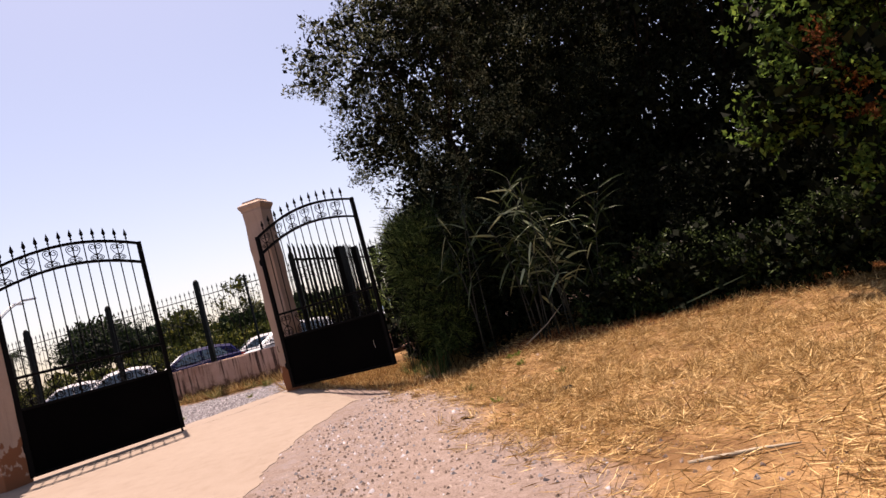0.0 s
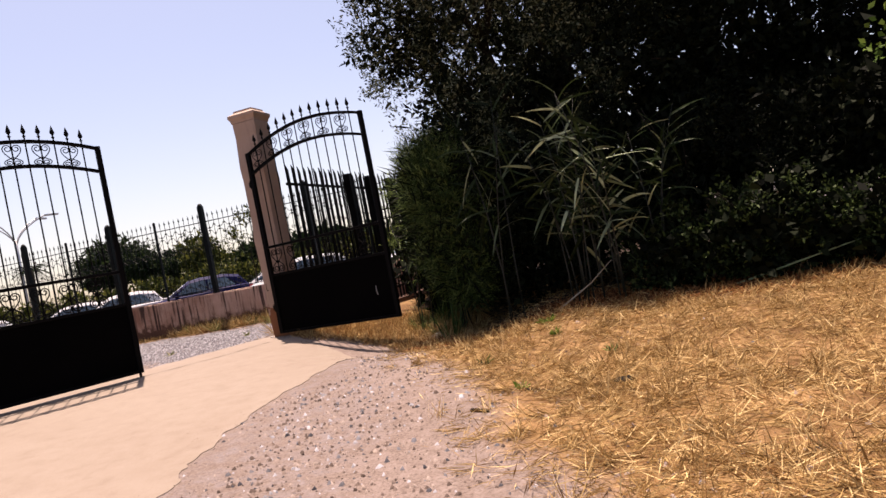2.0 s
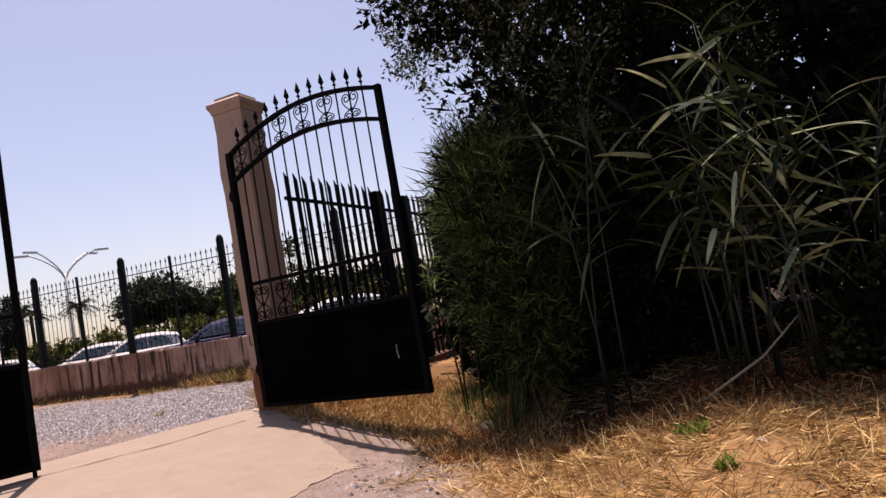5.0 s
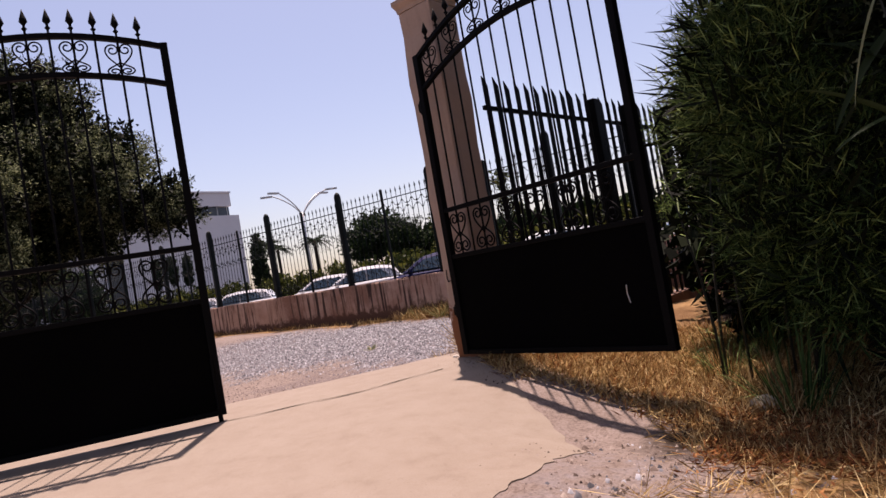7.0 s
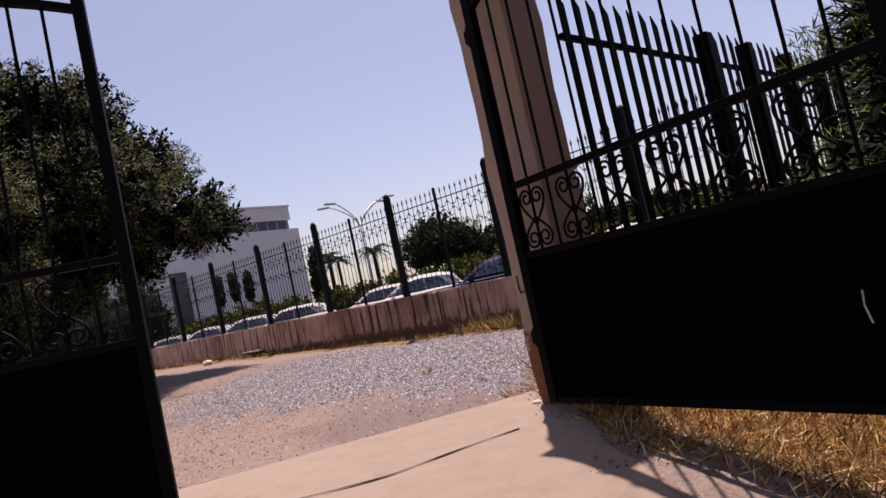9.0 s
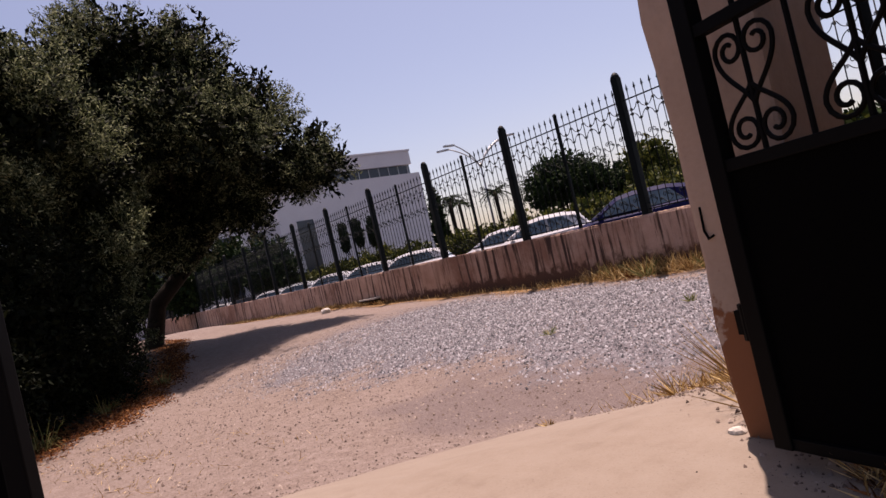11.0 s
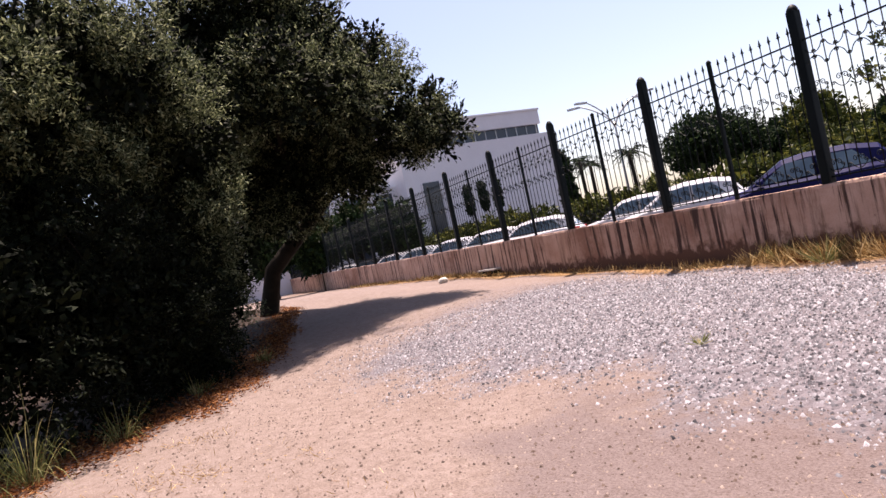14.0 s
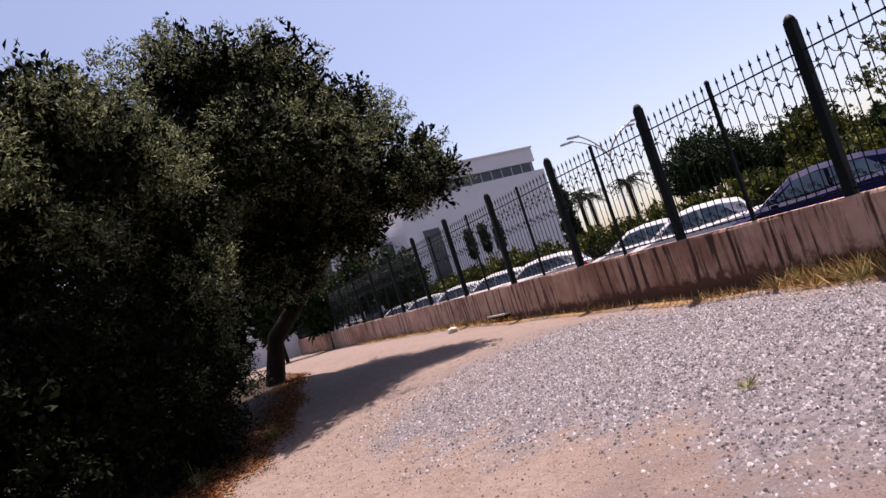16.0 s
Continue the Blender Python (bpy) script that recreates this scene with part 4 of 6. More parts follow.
def tuft(name, label, category, x, y, blades, height, reach, mat, width=0.03, group="", stems=0):
    """Arching blades that spring from one foot; with stems, from the nodes of canes."""
    t = thing(name, label, category, pose(x, y, ground_z(x, y) - 0.02), group)
    verts, faces = [], []

    def blade(root, ang, ln, rise, droop, wd):
        dx, dy = math.cos(ang), math.sin(ang)
        px, py = -dy, dx
        n = 6
        for i in range(n + 1):
            f = i / n
            out = ln * (f * (1 - 0.25 * f)) * math.cos(rise)
            z = ln * math.sin(rise) * f - droop * ln * f * f
            w = wd * (0.45 + 1.1 * f) * (1 - f) ** 0.6 if f < 1 else 0.0
            c = (root[0] + dx * out, root[1] + dy * out, root[2] + z)
            verts.append((c[0] + px * w, c[1] + py * w, c[2])), verts.append((c[0] - px * w, c[1] - py * w, c[2] + 0.2 * w))
            if i:
                k = len(verts) - 4
                faces.append((k, k + 1, k + 3, k + 2))

    if stems:
        for _ in range(stems):
            bm = bmesh.new()
            a, r = RNG.uniform(0, math.tau), 0.45 * math.sqrt(RNG.random())
            h = height * RNG.uniform(0.6, 1.05)
            lean = RNG.uniform(0.05, 0.35)
            foot = Vector((r * math.cos(a), 0.5 * r * math.sin(a), 0))
            b = RNG.uniform(0, math.tau)
            pts = [foot + Vector((math.cos(b) * lean * h * f * f, math.sin(b) * lean * h * f * f, h * f)) for f in (0, .25, .5, .75, 1)]
            add_tube(bm, pts, [0.011, 0.010, 0.009, 0.007, 0.003], 5)
            put("cane", done(bm, "cane", SHADESTEM, True), t)
            turn = RNG.uniform(0, math.tau)
            for k in range(blades):
                f = 0.12 + 0.88 * (k + RNG.random()) / blades
                q = pts[0] + Vector((math.cos(b) * lean * h * f * f, math.sin(b) * lean * h * f * f, h * f))
                blade(q, turn + math.pi * k + RNG.normal() * 0.5, reach * RNG.uniform(0.6, 1.1), RNG.uniform(0.15, 1.0), RNG.uniform(0.1, 0.6), width * RNG.uniform(0.7, 1.2))
    else:
        for _ in range(blades):
            a, r = RNG.uniform(0, math.tau), 0.15 * math.sqrt(RNG.random())
            blade((r * math.cos(a), r * math.sin(a), 0), a + RNG.normal() * 0.3, height * RNG.uniform(0.55, 1.1), RNG.uniform(0.8, 1.45), reach * RNG.uniform(0.2, 0.8), width * RNG.uniform(0.6, 1.2))
    put("foliage", link_mesh("foliage", verts, faces, mat, True), t)
    return t


def giant_cane(label, x, y, stems, height, spread, reach):
    """Leaning canes, bare below, with long folded leaves in two ranks that arch over and hang."""
    t = thing("giant_cane", label, "reed", pose(x, y, ground_z(x, y) - 0.02), "canes at the wood's edge")
    verts, faces = [], []

    def blade(root, ang, ln, rise, droop, wd, roll):
        dx, dy = math.cos(ang), math.sin(ang)
        a, c, n = rise, Vector(root), 9
        step = ln / n
        for i in range(n + 1):
            f = i / n
            w = wd * min(1.0, 0.45 + 3.0 * f) * (1 - f) ** 0.55
            up = Vector((-dx * math.sin(a), -dy * math.sin(a), math.cos(a)))
            across = Vector((-dy, dx, 0)) * math.cos(roll) + up * math.sin(roll)
            up = up * math.cos(roll) - Vector((-dy, dx, 0)) * math.sin(roll)
            for q, lift in ((-1, 0.35), (0, 0.0), (1, 0.35)):
                verts.append(c + across * (q * w) + up * (lift * w))
            if i:
                k = len(verts) - 6
                faces.append((k, k + 1, k + 4, k + 3)), faces.append((k + 1, k + 2, k + 5, k + 4))
            c = c + step * Vector((dx * math.cos(a), dy * math.cos(a), math.sin(a)))
            a -= droop * (0.4 + 1.2 * f) / n

    for _ in range(stems):
        a, r = RNG.uniform(0, math.tau), spread * math.sqrt(RNG.random())
        foot = Vector((r * math.cos(a), 0.4 * r * math.sin(a), 0))
        h, b = height * RNG.uniform(0.62, 1.05), RNG.uniform(0, math.tau)
        lean = RNG.uniform(0.05, 0.28)

        def at(f):
            return foot + Vector((math.cos(b) * lean * h * f * f, 0.6 * math.sin(b) * lean * h * f * f, h * f))

        bm = bmesh.new()
        add_tube(bm, [at(f) for f in (0, .25, .5, .75, 1)], [0.011, 0.010, 0.009, 0.006, 0.002], 5)
        put("cane", done(bm, "cane", SHADESTEM, True), t)
        turn = RNG.normal() * 0.45
        for k in range(16):
            f = 0.44 + 0.56 * (k + RNG.random()) / 16
            hang = RNG.random() < 0.3
            blade(at(f), turn + math.pi * k + RNG.normal() * 0.45, reach * RNG.uniform(0.6, 1.1), RNG.uniform(-1.25, -0.3) if hang else RNG.uniform(0.0, 1.25), RNG.uniform(0.0, 0.4) if hang else RNG.uniform(0.1, 1.1), (0.026 if hang else 0.021) * RNG.uniform(0.7, 1.25), RNG.uniform(-1.2, 1.2))
    put("foliage", link_mesh("foliage", verts, faces, CANELEAF, True), t)
    return t


giant_cane("clump of giant cane with long arching grey-green leaves", 1.58, 9.45, 14, 2.5, 0.5, 0.50)
giant_cane("tall sparse giant cane leaning out of the wood", 0.60, 9.95, 3, 3.2, 0.25, 0.6)
giant_cane("giant cane half hidden in the shade", 2.35, 9.60, 4, 2.3, 0.4, 0.5)
plant("feathery_bush", "green feathery bush beside the open gate leaf", "shrub", (-0.22, 10.95, ground_z(-0.22, 10.95)),
      [(-0.2, 10.95, 1.95, 0.42, 0.5, 0.8), (-0.05, 10.75, 1.1, 0.5, 0.45, 0.75), (-0.4, 11.6, 2.1, 0.4, 0.5, 0.8)],
      (FEATHER, SHADELEAF), 1350, 26, 0.16, (0.14, 0.008), 0.03, core=0.25, up=0.8)
plant("feathery_bush", "green feathery bush behind the open gate leaf", "shrub", (-0.55, 13.0, ground_z(-0.55, 13.0)),
      [(-0.6, 12.7, 1.8, 0.5, 0.6, 1.0), (-0.5, 13.6, 2.0, 0.6, 0.7, 1.1), (-0.3, 12.6, 0.9, 0.6, 0.6, 0.9), (-0.5, 14.6, 1.8, 0.8, 0.8, 1.4)],
      (FEATHER, SHADELEAF), 1300, 24, 0.14, (0.13, 0.012), 0.03, up=0.7)
# the gloom behind the bushes is put into this shrub's leaf colour
plant("shrub", "shrub behind the feathery bushes, leaves in shade colour", "shrub", (0.6, 13.0, ground_z(0.6, 13.0)),
      [(0.4, 12.6, 1.6, 0.8, 0.7, 1.5), (0.8, 13.6, 2.4, 1.0, 0.9, 1.9), (0.2, 15.0, 2.0, 1.2, 1.2, 1.8), (-0.65, 12.5, 1.0, 0.5, 0.5, 1.0), (-0.75, 14.0, 1.3, 0.65, 0.6, 1.2), (-0.6, 16.5, 1.3, 0.7, 0.9, 1.3)], (SHADELEAF, SHADELEAF), 1000, 28, 0.16, (0.09, 0.04), 0.06, group="undergrowth of the wood")
tuft("feathery_reed", "tall reed stalks with feathered heads beside the gate", "reed", -0.55, 11.2, 16, 2.75, 0.38, FEATHER, 0.009, "reeds beside the gate", 6)
for x, y, h, mat, look_of in ((-0.66, 10.75, 0.5, STRAW, "dry golden"), (-0.45, 10.45, 0.4, STRAW, "dry golden"), (-0.85, 11.3, 0.7, FEATHER, "dull green"), (-0.6, 11.9, 0.9, FEATHER, "dull green"), (-1.0, 12.4, 0.6, STRAW, "dry golden")):
    tuft("feathery_reed", look_of + " reed tuft beside the open gate leaf", "reed", x, y, 60, h, 0.9, mat, 0.005, "reeds beside the gate")
tuft("feathery_reed", "green reed tuft at the foot of the bush", "reed", -0.35, 10.35, 70, 0.8, 0.7, FEATHER, 0.008, "reeds beside the gate")

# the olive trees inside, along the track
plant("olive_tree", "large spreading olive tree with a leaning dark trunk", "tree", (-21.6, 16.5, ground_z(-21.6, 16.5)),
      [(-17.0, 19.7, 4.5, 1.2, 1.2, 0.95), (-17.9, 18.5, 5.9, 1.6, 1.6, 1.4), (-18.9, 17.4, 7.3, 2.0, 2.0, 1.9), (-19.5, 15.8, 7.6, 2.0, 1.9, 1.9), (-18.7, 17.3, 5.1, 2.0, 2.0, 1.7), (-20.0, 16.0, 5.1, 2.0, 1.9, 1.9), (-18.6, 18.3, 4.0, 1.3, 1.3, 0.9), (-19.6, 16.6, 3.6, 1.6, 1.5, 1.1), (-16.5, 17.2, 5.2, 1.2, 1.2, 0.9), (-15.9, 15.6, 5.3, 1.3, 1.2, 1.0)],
      (OLIVE, SHADELEAF), 3900, 36, 0.17, (0.086, 0.029), 0.23, (1.2, 1.3), "olive trees", 1.4, 0.5)
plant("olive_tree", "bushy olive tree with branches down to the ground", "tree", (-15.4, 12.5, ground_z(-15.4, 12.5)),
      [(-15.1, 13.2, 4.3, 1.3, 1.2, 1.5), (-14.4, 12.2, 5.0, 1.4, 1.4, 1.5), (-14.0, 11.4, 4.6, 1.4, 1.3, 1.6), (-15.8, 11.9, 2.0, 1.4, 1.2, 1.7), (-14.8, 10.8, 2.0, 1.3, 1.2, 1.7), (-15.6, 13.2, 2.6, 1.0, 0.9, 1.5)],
      (OLIVE, SHADELEAF), 3500, 36, 0.14, (0.074, 0.025), 0.16, (0.2, 0.1), "olive trees", 1.0, 0.3)
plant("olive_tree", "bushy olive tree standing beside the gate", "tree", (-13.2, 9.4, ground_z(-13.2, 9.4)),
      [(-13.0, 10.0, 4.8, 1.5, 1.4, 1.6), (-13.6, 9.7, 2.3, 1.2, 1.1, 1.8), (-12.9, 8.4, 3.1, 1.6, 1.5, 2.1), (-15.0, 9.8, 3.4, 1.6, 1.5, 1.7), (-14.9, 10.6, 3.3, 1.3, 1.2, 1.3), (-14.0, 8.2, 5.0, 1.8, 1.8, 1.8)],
      (OLIVE, SHADELEAF), 2600, 34, 0.15, (0.075, 0.025), 0.16, (0.2, 0.1), "olive trees", 1.0, 0.3)
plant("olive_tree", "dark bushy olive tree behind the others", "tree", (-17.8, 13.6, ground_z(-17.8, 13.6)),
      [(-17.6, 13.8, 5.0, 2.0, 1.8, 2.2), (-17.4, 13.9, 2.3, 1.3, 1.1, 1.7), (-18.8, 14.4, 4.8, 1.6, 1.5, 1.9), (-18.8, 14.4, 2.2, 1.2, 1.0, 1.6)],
      (OLIVE, SHADELEAF), 1600, 34, 0.17, (0.088, 0.029), 0.16, (0.2, 0.1), "olive trees", 1.0, 0.3)
# both shrubs carry the shade low on the olives in their near-black leaf colour
plant("shrub", "shrub in front of the olives, coloured as their lower shade", "shrub", (-12.9, 9.6, ground_z(-12.9, 9.6)),
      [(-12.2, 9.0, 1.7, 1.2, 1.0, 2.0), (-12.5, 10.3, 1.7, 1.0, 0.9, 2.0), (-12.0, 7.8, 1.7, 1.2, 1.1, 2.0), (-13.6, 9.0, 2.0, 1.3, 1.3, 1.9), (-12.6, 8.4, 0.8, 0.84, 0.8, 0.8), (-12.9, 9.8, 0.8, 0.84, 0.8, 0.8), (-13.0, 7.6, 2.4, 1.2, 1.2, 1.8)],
      (SHADELEAF, SHADELEAF), 1300, 30, 0.13, (0.072, 0.032), 0.06, group="shrubs under the olives")
plant("shrub", "shrub under the olive branches, coloured as the shade there", "shrub", (-14.1, 11.8, ground_z(-14.1, 11.8)),
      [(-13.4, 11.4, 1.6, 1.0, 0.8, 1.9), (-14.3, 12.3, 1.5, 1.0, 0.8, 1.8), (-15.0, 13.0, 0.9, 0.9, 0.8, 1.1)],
      (SHADELEAF, SHADELEAF), 1300, 30, 0.13, (0.06, 0.026), 0.06, group="shrubs under the olives")
for x, y, h in ((-11.2, 9.9, 2.0), (-11.6, 10.4, 1.5), (-12.5, 11.4, 0.8), (-14.0, 12.7, 0.7), (-15.4, 14.2, 0.6)):
    tuft("feathery_reed", "pale green and dry reed tuft at the foot of the olives", "reed", x, y, 85, h, 1.25, REEDLEAF, 0.006, "reeds under the olives")

# ---- beyond the fence ----
STREET = 0.34


def far_tree(label, az, dist, top, blobs, mat, clumps, size, girth=0.15, name="tree", group="trees beyond the fence", spread=0.35):
    """A tree seen in a direction (degrees west of north) from the inner side of the gate."""
    x, y = -3.45 - dist * math.sin(radians(az)), 10.62 + dist * math.cos(radians(az))
    bl = [(x + b[0], y + b[1], STREET + b[2], *b[3:]) for b in blobs]
    return plant(name, label, "tree", (x, y, STREET), bl, (mat, mat), clumps, 18, spread, size, girth, group=group, core=0.5, split=0.45)


far_tree("round-headed dark green stone pine", 33.5, 42, 6, [(0, 0, 4.1, 2.4, 2.2, 1.4), (-1.6, 0.4, 3.6, 1.5, 1.5, 1.1), (1.7, 0, 3.6, 1.5, 1.5, 1.1)], PINELEAF, 1100, (0.17, 0.07))
far_tree("broad dark green pine beside another", 28.0, 46, 6, [(0, 0, 3.0, 2.3, 2.2, 1.2), (2.0, 0, 2.8, 1.7, 1.6, 1.1)], PINELEAF, 450, (0.26, 0.10))
far_tree("green street tree behind the cars", 26.0, 34, 5, [(0, 0, 3.3, 1.0, 1.0, 0.9), (0.4, 0, 2.5, 1.2, 1.2, 0.9)], YELLOWLEAF, 380, (0.14, 0.065))
far_tree("broad green tree in the distance", 21.0, 48, 5, [(0, 0, 2.8, 3.0, 2.5, 1.5), (3.5, 0, 2.6, 2.5, 2.3, 1.4)], PINELEAF, 450, (0.28, 0.11))
far_tree("broad green tree in the distance", 14.0, 50, 5, [(0, 0, 2.9, 3.4, 2.5, 1.6), (4.0, 0, 2.6, 2.8, 2.3, 1.5)], PINELEAF, 450, (0.28, 0.11))
far_tree("young tree with sparse yellow-brown leaves", 20.2, 20, 5, [(0.2, 0, 3.7, 0.6, 0.6, 0.4), (-0.6, 0, 3.1, 0.45, 0.45, 0.3), (0.7, 0, 2.9, 0.45, 0.4, 0.3)], YELLOWLEAF, 34, (0.10, 0.05), 0.035, spread=0.15)
for az, d, h in ((53.5, 55, 5.9), (52.2, 55, 6.0), (51.0, 55, 5.9)):
    far_tree("clipped dark cypress on a bare stem", az, d, h, [(0, 0, h - 2.1, 0.36, 0.36, 0.5), (0, 0, h - 1.6, 0.38, 0.38, 0.6), (0, 0, h - 1.1, 0.38, 0.38, 0.6), (0, 0, h - 0.6, 0.34, 0.34, 0.6)], PINELEAF, 300, (0.11, 0.05), 0.06, "cypress_tree", "cypresses by the building", 0.05)
far_tree("narrow dark pointed cypress", 45.0, 44, 5.6, [(0, 0, 1.4, 0.5, 0.5, 1.2), (0, 0, 2.8, 0.55, 0.55, 1.3), (0, 0, 4.2, 0.42, 0.42, 1.2), (0, 0, 5.1, 0.22, 0.22, 0.7)], PINELEAF, 260, (0.17, 0.07), 0.08, "cypress_tree", "cypresses by the building", 0.1)


for az, d, h in ((60.3, 47, 5.4), (63.5, 50, 6.2), (67.0, 46, 5.6), (71.0, 48, 6.0)):
    far_tree("dark green street tree before the building", az, d, h, [(0, 0, h - 1.6, 1.5, 1.5, 1.4), (0.9, 0.3, h - 2.7, 1.3, 1.3, 1.2), (-0.8, -0.2, h - 3.2, 1.4, 1.3, 1.2)], PINELEAF, 420, (0.2, 0.09), 0.12, spread=0.25)


def build_palm(az, dist, h):
    x, y = -3.45 - dist * math.sin(radians(az)), 10.62 + dist * math.cos(radians(az))
    t = thing("palm_tree", "palm tree with a rough trunk and feathered fronds", "tree", pose(x, y, STREET), "palms by the building")
    bm = bmesh.new()
    add_tube(bm, [(0, 0, -0.2), (0.05, 0, h * 0.5), (0, 0, h)], [0.2, 0.15, 0.17], 9)
    part("trunk", bm, BARK, t, smooth=True)
    ps, ds = [], []
    for k in range(26):
        a, e = RNG.uniform(0, math.tau), RNG.uniform(-0.2, 1.2)
        for f in np.linspace(0.15, 1, 16):
            r = 1.35 * f
            c = np.array([math.cos(a) * r * math.cos(e * (1 - 0.5 * f)), math.sin(a) * r * math.cos(e * (1 - 0.5 * f)), h + r * math.sin(e) - 0.65 * r * f])
            for s in (-1, 1):
                ps.append(c), ds.append(np.array([math.cos(a) * 0.7 - s * math.sin(a), math.sin(a) * 0.7 + s * math.cos(a), -0.25]))
    put("fronds", leaf_mesh("fronds", np.array(ps), np.array(ds), 0.42, 0.05, PINELEAF), t)


build_palm(43.7, 58, 5.9)
build_palm(42.9, 66, 6.0)
build_palm(39.6, 56, 5.6)


def build_hedge(s0, s1, off, h, label):
    x0, y0 = fence_xy((s0 + s1) / 2, off)
    blobs = []
    n = max(3, int(abs(s1 - s0) / 1.4))
    for i in range(n):
        x, y = fence_xy(s0 + (s1 - s0) * (i + 0.5) / n, off + RNG.uniform(-0.6, 0.6))
        blobs.append((x, y, STREET + h * RNG.uniform(0.45, 0.62), 1.0, 0.9, h * RNG.uniform(0.42, 0.55)))
    plant("hedge", label, "hedge", (x0, y0, STREET), blobs, (YELLOWLEAF, YELLOWLEAF), 70 * n, 16, 0.22, (0.16, 0.075), 0.05, group="hedges behind the cars", core=0.6, split=0.2)


build_hedge(-14, 0, 14.0, 2.3, "loose green and yellow hedge behind the parked cars")
build_hedge(0, 14, 13.0, 2.1, "loose green and yellow hedge behind the parked cars")
build_hedge(30, 62, 12.5, 2.4, "dark loose hedge below the building")
build_hedge(14, 30, 13.5, 2.1, "loose green and yellow hedge behind the parked cars")


# ---- street lamp ----
def build_lamp():
    x, y = -40.0, 53.8
    t = thing("street_lamp", "tall steel street lamp with four curved arms", "lamp", pose(x, y, STREET, 0, 0, 43))
    bm = bmesh.new()
    add_tube(bm, [(0, 0, -0.1), (0, 0, 4.5), (0, 0, 8.4)], [0.13, 0.1, 0.075], 10)
    part("pole", bm, GALV, t, smooth=True)
    for s, yaw in ((-1, 0), (1, 0), (-1, 38), (1, 38)):
        bm = bmesh.new()
        pts = [(s * 2.5 * math.sin(f * math.pi / 2) ** 1.4, 0, 7.9 + 2.3 * (1 - (1 - f) ** 2.2)) for f in np.linspace(0, 1, 9)]
        add_tube(bm, pts, 0.055, 8)
        arm = put("arm", done(bm, "arm", GALV, True), t, pose(0, 0, 0, 0, 0, yaw))
        bm = bmesh.new()
        add_box(bm, (min(s * 2.4, s * 3.5), -0.16, 10.10), (max(s * 2.4, s * 3.5), 0.16, 10.26), 0.04)
        put("lamp_head", done(bm, "lamp_head", GALV), arm)


build_lamp()


# ---- building ----
def build_building():
    def spot(az, d):
        return Vector((-3.45 - d * math.sin(radians(az)), 10.62 + d * math.cos(radians(az))))

    a, b = spot(45.7, 71), spot(58.6, 62)
    d = (b - a).normalized()
    deg = math.degrees(math.atan2(d.y, d.x))
    w = (b - a).length
    t = thing("building", "white modern building with a dark ribbon window", "building", pose(a.x, a.y, STREET, 0, 0, deg))
    back = -16.0
    bm = bmesh.new()
    add_box(bm, (0, back, 0), (w, 0, 10.85))
    part("wall", bm, WHITEWALL, t)
    bm = bmesh.new()
    add_box(bm, (0.5, back + 0.5, 10.85), (w + 1, -0.9, 11.95))
    part("ribbon_window", bm, DARKGLASS, t, "dark ribbon of glass")
    for i in range(14):
        bm = bmesh.new()
        u = 0.8 + i * (w - 1) / 13
        add_box(bm, (u - 0.04, -0.9, 10.85), (u + 0.04, -0.84, 11.95))
        part("mullion", bm, GALV, t)
    bm = bmesh.new()
    add_box(bm, (0.4, back, 11.95), (w + 1, -0.5, 13.4), 0.03)
    part("roof_block", bm, WHITEWALL, t)
    bm = bmesh.new()
    add_box(bm, (0.3, back - 0.1, 13.4), (w + 1.1, -0.4, 13.6), 0.02)
    part("roof", bm, WHITEWALL, t)
    # the recessed wing that continues the front
    bm = bmesh.new()
    add_box(bm, (w, back, 0), (w + 30, -2.2, 8.0))
    part("wing", bm, WHITEWALL, t)
    for i in range(9):
        win = put("window", None, t)
        u = w + 1.4 + i * 3.2
        bm = bmesh.new()
        add_box(bm, (u - 0.75, -2.22, 1.0 if i % 2 else 4.6), (u + 0.75, -2.1, 7.4))
        put("pane", done(bm, "pane", DARKGLASS), win)
        for q in (-0.82, 0.82):
            bm = bmesh.new()
            add_box(bm, (u + q - 0.07, -2.25, 0.95 if i % 2 else 4.55), (u + q + 0.07, -2.04, 7.5))
            put("jamb", done(bm, "jamb", WHITEWALL), win)
    for u, z0, z1 in ((w - 2.6, 0.6, 7.6), (w - 5.4, 0.6, 3.0), (w - 9.0, 0.6, 3.0)):
        win = put("window", None, t)
        bm = bmesh.new()
        add_box(bm, (u - 0.9, -0.1, z0), (u + 0.9, 0.05, z1))
        put("pane", done(bm, "pane", DARKGLASS), win)
        for q in (-0.97, 0.97):
            bm = bmesh.new()
            add_box(bm, (u + q - 0.07, -0.1, z0), (u + q + 0.07, 0.1, z1))
            put("jamb", done(bm, "jamb", WHITEWALL), win)


build_building()


